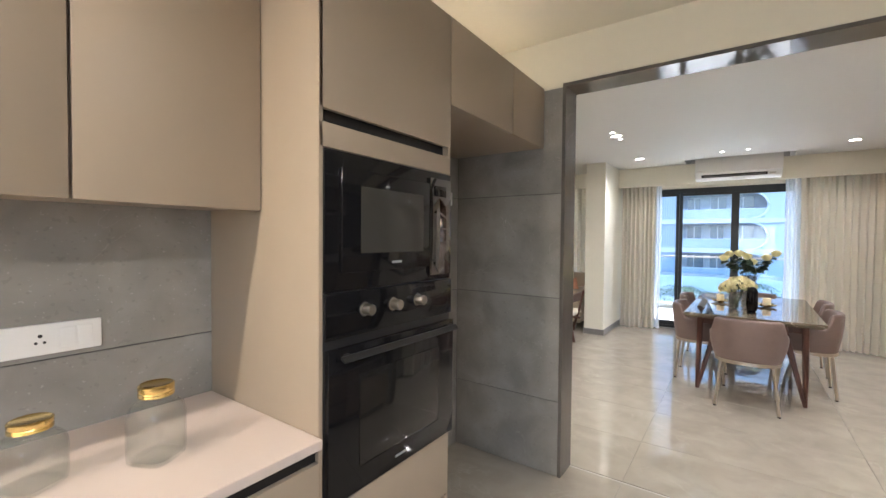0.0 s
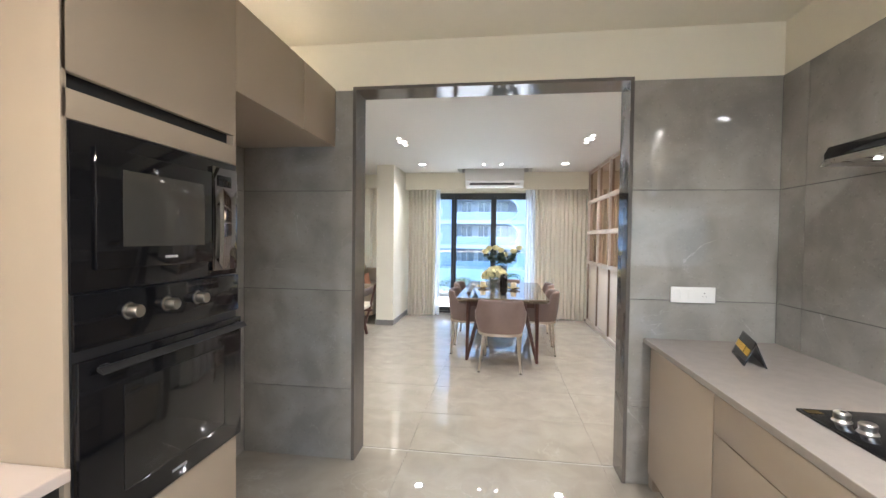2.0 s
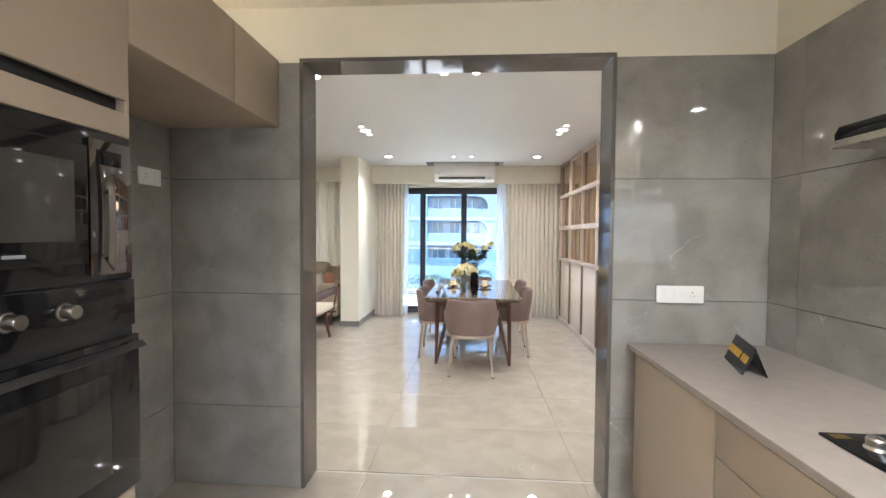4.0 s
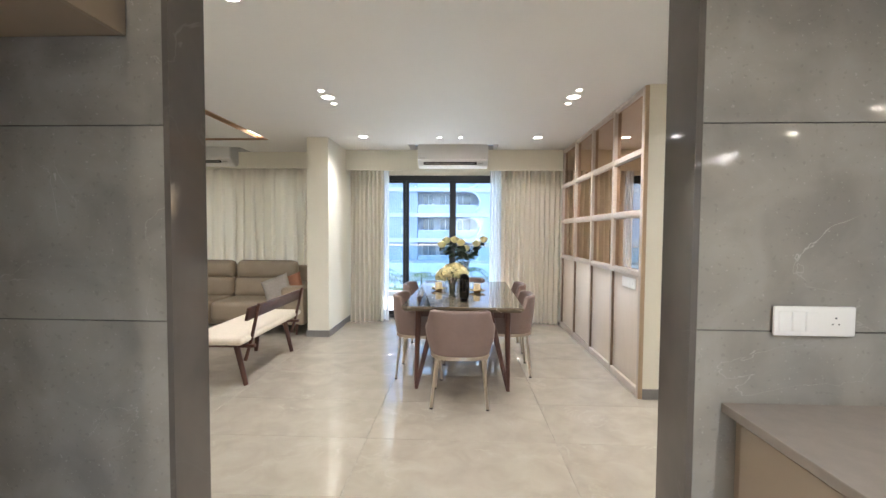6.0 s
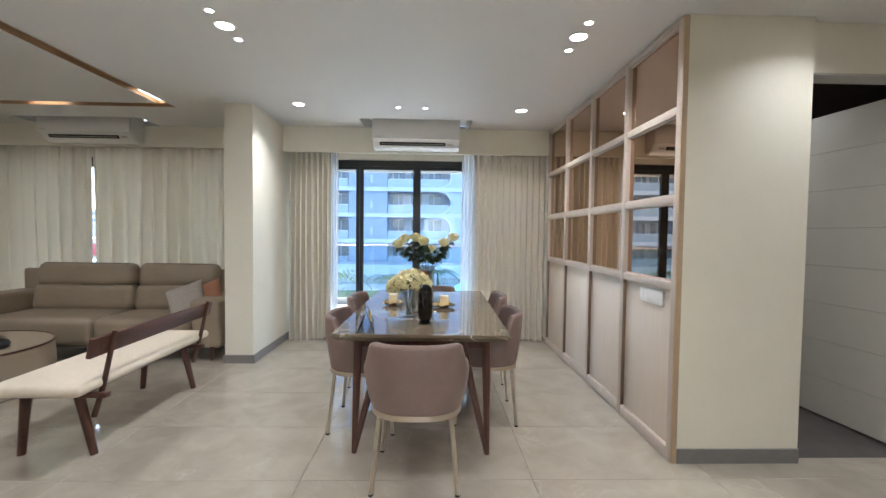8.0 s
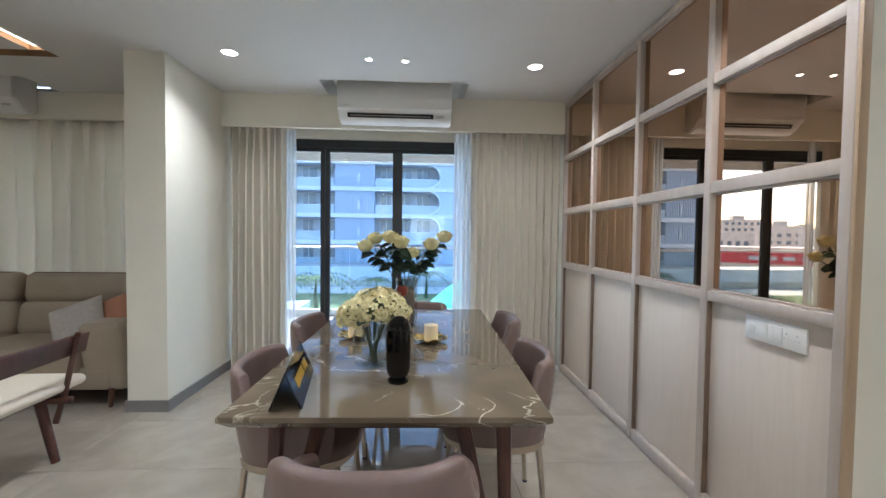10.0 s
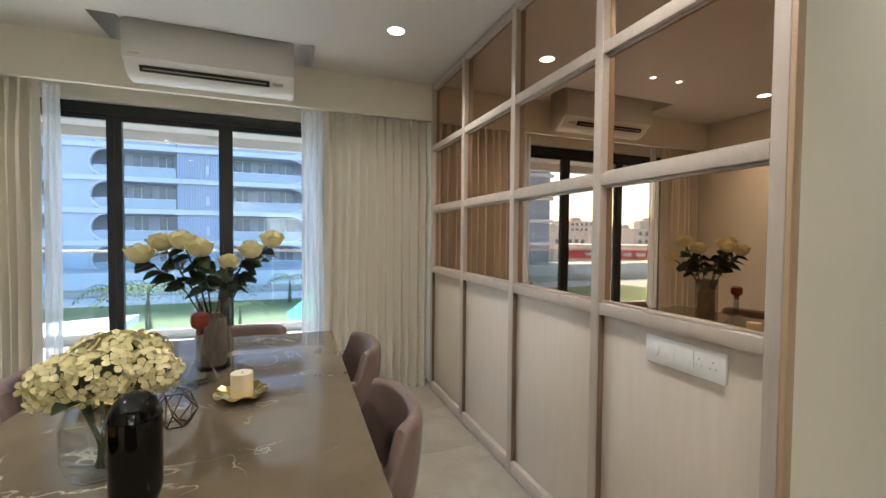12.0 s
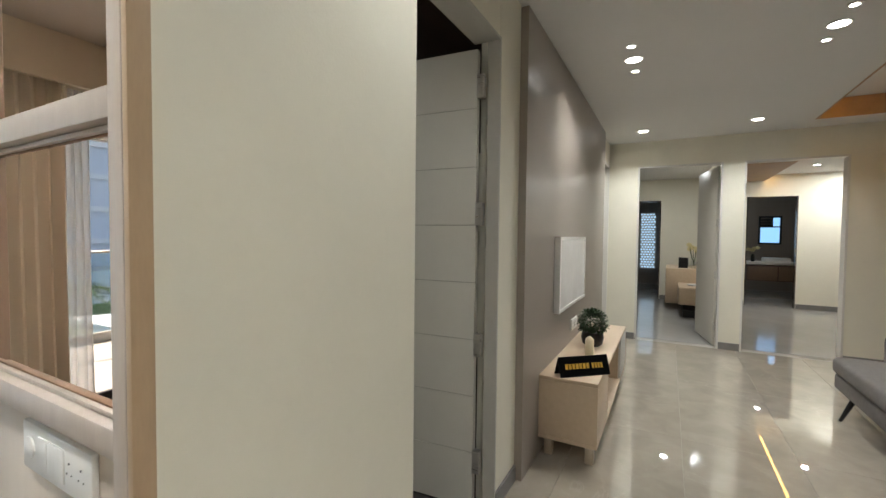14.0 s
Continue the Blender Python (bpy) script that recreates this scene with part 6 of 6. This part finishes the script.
bed_n = setting("trim_tile_bed_north", joined(box(KX0, OX0 - 0.021, KY1 - 0.003, KY1, 0, 2.357), box(OX1 + 0.021, KX1, KY1 - 0.003, KY1, 0, 2.357)), M_KGROUT, "grey stone tiles on the opening's wall", "tiles")
wall_tiles(bed_n, "x", KY1 - 0.003, KX0 + 0.01, OX0 - 0.021, 0, 2.357, OX0 - 0.021 - TW, -1)
wall_tiles(bed_n, "x", KY1 - 0.003, OX1 + 0.021, KX1 - 0.01, 0, 2.357, OX1 + 0.021, -1)
bed_e = setting("trim_tile_bed_east", box(KX1 - 0.003, KX1, -1.5, KY1 - 0.012, 0, 2.357), M_KGROUT, "grey stone tiles behind the cooktop", "tiles")
wall_tiles(bed_e, "y", KX1 - 0.003, -1.5, KY1 - 0.012, 0, 2.357, 2.855, -1)
bed_w = setting("trim_tile_bed_west", box(KX0, KX0 + 0.003, -1.5, KY1 - 0.012, 0, 2.357), M_KGROUT, "grey stone tiles behind the worktop", "tiles")
wall_tiles(bed_w, "y", KX0 + 0.003, -1.5, KY1 - 0.012, 0, 2.357, 1.41, 1)

# ---------------------------------------------------------------- outside
GZ = -9.0
M_GROUND = mat("paved_ground", (0.36, 0.35, 0.33), 0.8, grain=0.3, scale=0.3)
M_FACADE = mat("blue_grey_facade", (0.43, 0.505, 0.62), 0.6, grain=0.08, scale=0.6)
M_RIB = mat("ribbed_cladding", (0.36, 0.43, 0.54), 0.55, grain=0.1, scale=0.6)
M_BAND = mat("white_slab_band", (0.55, 0.60, 0.66), 0.6, grain=0.08, scale=0.8)
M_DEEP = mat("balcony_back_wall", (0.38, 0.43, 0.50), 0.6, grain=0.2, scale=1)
M_WINFAR = mat("far_window", (0.17, 0.21, 0.26), 0.15, grain=0.2, scale=0.5)
M_CONC = mat("pale_concrete", (0.55, 0.55, 0.53), 0.8, grain=0.2, scale=1)
M_CITY = mat("city_wall", (0.70, 0.66, 0.62), 0.8, grain=0.25, scale=0.4)
M_GRASS = mat("lawn", (0.13, 0.19, 0.06), 0.9, grain=0.4, scale=3)
M_NET = mat("green_net", (0.02, 0.34, 0.24), 0.8, grain=0.3, scale=2)
M_PALM = mat("palm_leaf", (0.10, 0.15, 0.05), 0.95, grain=0.4, scale=4)
M_FARGLASS = mat("far_rail_glass", (0.34, 0.42, 0.50), 0.2, grain=0.1, scale=0.5)
M_SIGNRED = mat("red_sign", (0.55, 0.06, 0.08), 0.5, grain=0.1)

setting("ground", box(-900, 900, 8.62, 1800, GZ - 0.3, GZ), M_GROUND, "pale paved ground far below", "ground")

M_SOFFIT = mat("soffit_paint", (0.48, 0.47, 0.45), 0.7, grain=0.05, scale=2)
# own balcony
BY = 10.95
setting("floor_balcony", box(-7.2, 2.4, 8.6, BY, -0.25, -0.03), M_CONC, "pale stone balcony floor", "floor")
setting("ceiling_balcony", joined(box(-7.2, 2.4, 8.6, BY, 2.62, 2.8), box(-7.2, 2.4, BY - 0.12, BY, 2.5, 2.62)), M_SOFFIT, "white balcony soffit", "ceiling")
rl = thing("balcony_railing", "clear glass balcony railing with a slim metal handrail", "railing", pose(0, BY - 0.06, -0.03))
part("handrail", bm_box(-7.2, 2.4, -0.02, 0.02, 1.12, 1.15, 0.005), M_STEEL, rl)
part("bottom_channel", bm_box(-7.2, 2.4, -0.03, 0.03, 0.0, 0.12, 0.005), M_CONC, rl)
for k in range(8):
    p = part("glass_panel", box(-7.2 + 1.2 * k + 0.01, -6.0 + 1.2 * k - 0.01, -0.006, 0.006, 0.121, 1.119), M_RAILGLASS, rl, soft=False)
    p.visible_shadow = False
for x in (-0.6, 0.55, -2.2):
    downlight(x, 9.7, 0, 0.05, z=2.62)


def arc_panel(x_arc, x_far, z0, z1, right):
    """A wall piece whose one end is hollowed by half a circle; right: the hollow is on its left side."""
    r, zm = (z1 - z0) / 2, (z0 + z1) / 2
    s = 1 if right else -1
    pts = [(x_arc - s * r + s * r * math.cos(t), zm + r * math.sin(t)) for t in [math.pi / 2 - math.pi * i / 14 for i in range(15)]]
    return pts + [(x_far, z0), (x_far, z1)]


blg = thing("apartment_building", "blue-grey apartment block with white slab bands and rounded balcony openings", "building", pose(0, 58, 0))
FH = 3.4
rb = random.Random(21)
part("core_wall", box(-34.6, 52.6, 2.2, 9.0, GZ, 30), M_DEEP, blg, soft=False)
for k in range(-1, 8):
    part("slab_band", bm_box(-35.2, 53.0, -0.35, 2.2, 0.27 + FH * k - 0.22, 0.27 + FH * k + 0.30), M_BAND, blg, soft=False)
for k in range(-1, 7):
    z0, z1 = 0.27 + FH * k + 0.30, 0.27 + FH * (k + 1) - 0.22
    for x0 in (-42.6, -18.8, 5.0, 28.8):
        first = x0 < -40
        r = (z1 - z0) / 2
        solid = part("facade_panel", bm_prism(arc_panel(x0 + 21.2, x0 + 22.55, z0, z1, True), "y", 0.0, 0.5), M_FACADE, blg, soft=False)
        if not first:
            part("facade_panel", bm_prism(arc_panel(x0, x0 - 1.25, z0, z1, False), "y", 0.0, 0.5), M_FACADE, blg, soft=False)
        ribs = part("ribbed_panel", box(x0 + 7.8, x0 + 12.8, 0.05, 2.2, z0, z1), M_RIB, blg, soft=False)
        part("ribs", joined(*[box(x0 + 7.85 + 0.25 * i, x0 + 7.95 + 0.25 * i, -0.06, 0.05, z0, z1) for i in range(20)]), M_FACADE, ribs, soft=False)
        part("wall_lamp", box(x0 + 10.6, x0 + 10.95, -0.15, -0.06, z0 + 0.6, z0 + 1.6), M_BAND, ribs, soft=False)
        for xa, xb in ((x0 + 0.3, x0 + 7.7), (x0 + 12.9, x0 + 20.9))[first:]:
            g = part("balcony_glass", box(xa, xb, -0.02, 0.02, z0 + 0.02, z0 + 1.05), M_FARGLASS, blg, soft=False)
            part("balcony_rail", box(xa, xb, -0.05, 0.05, z0 + 1.05, z0 + 1.12), M_BAND, g, soft=False)
            for i in range(3):
                w0 = xa + 0.5 + i * 2.4
                wd = part("window", box(w0, w0 + rb.uniform(1.2, 1.9), 2.12, 2.198, z0 + 0.05, z1 - 0.3), M_WINFAR, blg, soft=False)
                part("window_frame", joined(box(w0 - 0.06, w0, 2.08, 2.198, z0 + 0.05, z1 - 0.3), box(w0 + 0.7, w0 + 0.78, 2.08, 2.119, z0 + 0.05, z1 - 0.3)), M_BAND, wd, soft=False)
        for xc, s in ((x0 + 21.2 - r, 1), (x0 + r, -1))[:2 - first]:
            part("arch_trim", bm_tube([(xc + s * r * math.cos(t), -0.05, (z0 + z1) / 2 + r * math.sin(t)) for t in [math.pi / 2 - math.pi * i / 14 for i in range(15)]], 0.14, 6), M_BAND, blg)
pod = thing("podium_building", "pale concrete podium below the apartment block", "building", pose(0, 44, 0))
part("wall", box(-60, 60, 0, 13.5, GZ, -2.4), M_CONC, pod, soft=False)
part("parapet", box(-60, 60, -0.3, 0.0, -3.0, -1.75), M_BAND, pod, soft=False)
for i in range(14):
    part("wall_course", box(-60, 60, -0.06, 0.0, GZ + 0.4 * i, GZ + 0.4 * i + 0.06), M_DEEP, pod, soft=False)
for i in range(12):
    part("opening", box(-30 + 5 * i, -28.2 + 5 * i, -0.08, 0.02, -6.0, -3.6), M_WINFAR, pod, soft=False)
TZ = -3.6
setting("ground_terrace", box(-40, 40, 19, 43.7, GZ, TZ), M_CONC, "pale paved podium terrace", "terrace")
lawn = setting("ground_lawn", box(-30, 30, 25, 38, TZ, TZ + 0.12), M_GRASS, "strip of lawn in the courtyard", "lawn")
single("canopy_roof", bm_prism([(-19, TZ + 0.5), (-5.5, TZ + 1.3), (-5.5, TZ + 1.6), (-19, TZ + 0.8)], "y", 20, 25), M_BAND, "white sloping ramp canopy in the courtyard", "canopy", soft=False)
setting("ground_canopy_wall", box(-18.8, -5.8, 20.3, 24.7, TZ, TZ + 0.49), M_CONC, "pale ramp wall", "wall")
single("low_wall", box(-4, 24, 22.6, 23.2, TZ, TZ + 0.5), M_CONC, "low pale concrete garden wall", "wall", soft=False)
bm = bmesh.new()
bmesh.ops.create_grid(bm, x_segments=14, y_segments=10, size=1.0)
for v in bm.verts:
    v.co = Vector((v.co.x * 3.4, v.co.y * 2.2, 2.4 * max(0, 1 - abs(v.co.x) ** 1.4) * max(0, 1 - abs(v.co.y) ** 1.6) + 0.3 * noise.noise(v.co * 2.5)))
single("green_net", bm, M_NET, "heap covered with green construction net", "net", pose(3.6, 31, TZ + 0.1))
rp = random.Random(31)
palm = None
for x, y, h in ((-12.5, 30, 3.4), (-9.0, 33, 2.8), (-6.2, 29, 3.6), (-3.2, 34, 2.6), (0.4, 36, 3.0), (7.5, 30, 3.2), (-16, 36, 3.0), (-2.0, 27.5, 2.2)):
    if palm is None:
        palm = thing("palm_tree", "young palm with arching fronds in the courtyard", "tree", pose(x, y, TZ + 0.12), "courtyard palms")
        part("trunk", bm_tube([(0, 0, -0.05), (0.05, 0.02, 0.9), (0.0, 0.0, 1.9)], 0.14, 8, 0.07), M_STEM, palm)
        bm = bmesh.new()
        for f in range(13):
            t = 2 * math.pi * f / 13 + rp.uniform(-0.2, 0.2)
            o = Vector((math.cos(t), math.sin(t), 0))
            lift = rp.uniform(0.5, 1.2)
            pts = [Vector((0, 0, 1.85)) + o * 1.9 * s + Vector((0, 0, lift * s - 1.5 * s * s)) for s in [i / 8 for i in range(9)]]
            for i in range(1, 9):
                for sd in (-1, 1):
                    side = Vector((-o.y, o.x, 0)) * sd
                    leaf(bm, pts[i], side + o * 0.6 - Vector((0, 0, 0.3)), 0.55 * (1.05 - i / 12), 0.035, rp, 0.3)
        part("crown", bm, M_PALM, palm)
    else:
        q = copy_thing(palm, pose(x, y, TZ + 0.12, 0, 0, rp.uniform(0, 360)))
        q.scale = (h / 3.0,) * 3
# the town beyond
for i in range(26):
    x, y = -100 - 13 * i + rp.uniform(-6, 6), 150 + 45 * (i % 4) + rp.uniform(-8, 8)
    w, d, h = rp.uniform(14, 22), rp.uniform(12, 20), rp.uniform(7, 15) + 4 * (i % 4)
    hb = thing("town_building", "low pale flat-roofed building in the hazy distance", "building", pose(x, y, GZ, 0, 0, rp.uniform(-20, 40)), "town buildings")
    part("wall", box(-w / 2, w / 2, -d / 2, d / 2, 0, h), M_CITY, hb, soft=False)
    part("roof_tank", box(-w / 6, w / 8, -2, 2, h, h + 2.5), M_CONC, hb, soft=False)
    for k in range(int(h / 3.4)):
        part("window_row", joined(*[box(-w / 2 + 1.5 + j * 3.2, -w / 2 + 3.1 + j * 3.2, -d / 2 - 0.05, -d / 2 + 0.05, 1.2 + 3.4 * k, 2.8 + 3.4 * k) for j in range(int(w / 3.4))]), M_WINFAR, hb, soft=False)
rs = thing("shop_building", "low shop building with a long red sign board", "building", pose(-62, 66, GZ, 0, 0, 45))
part("wall", box(-16, 16, -6, 6, 0, 9.0), M_CITY, rs, soft=False)
part("sign_board", box(-14, 14, -6.3, -6.02, 6.4, 8.2), M_SIGNRED, rs, "long red sign board", soft=False)
part("sign_writing", joined(*[box(-11 + 2.2 * i, -9.6 + 2.2 * i, -6.36, -6.31, 7.0, 7.6) for i in range(10)]), M_BAND, rs, "pale writing too far to read", soft=False)
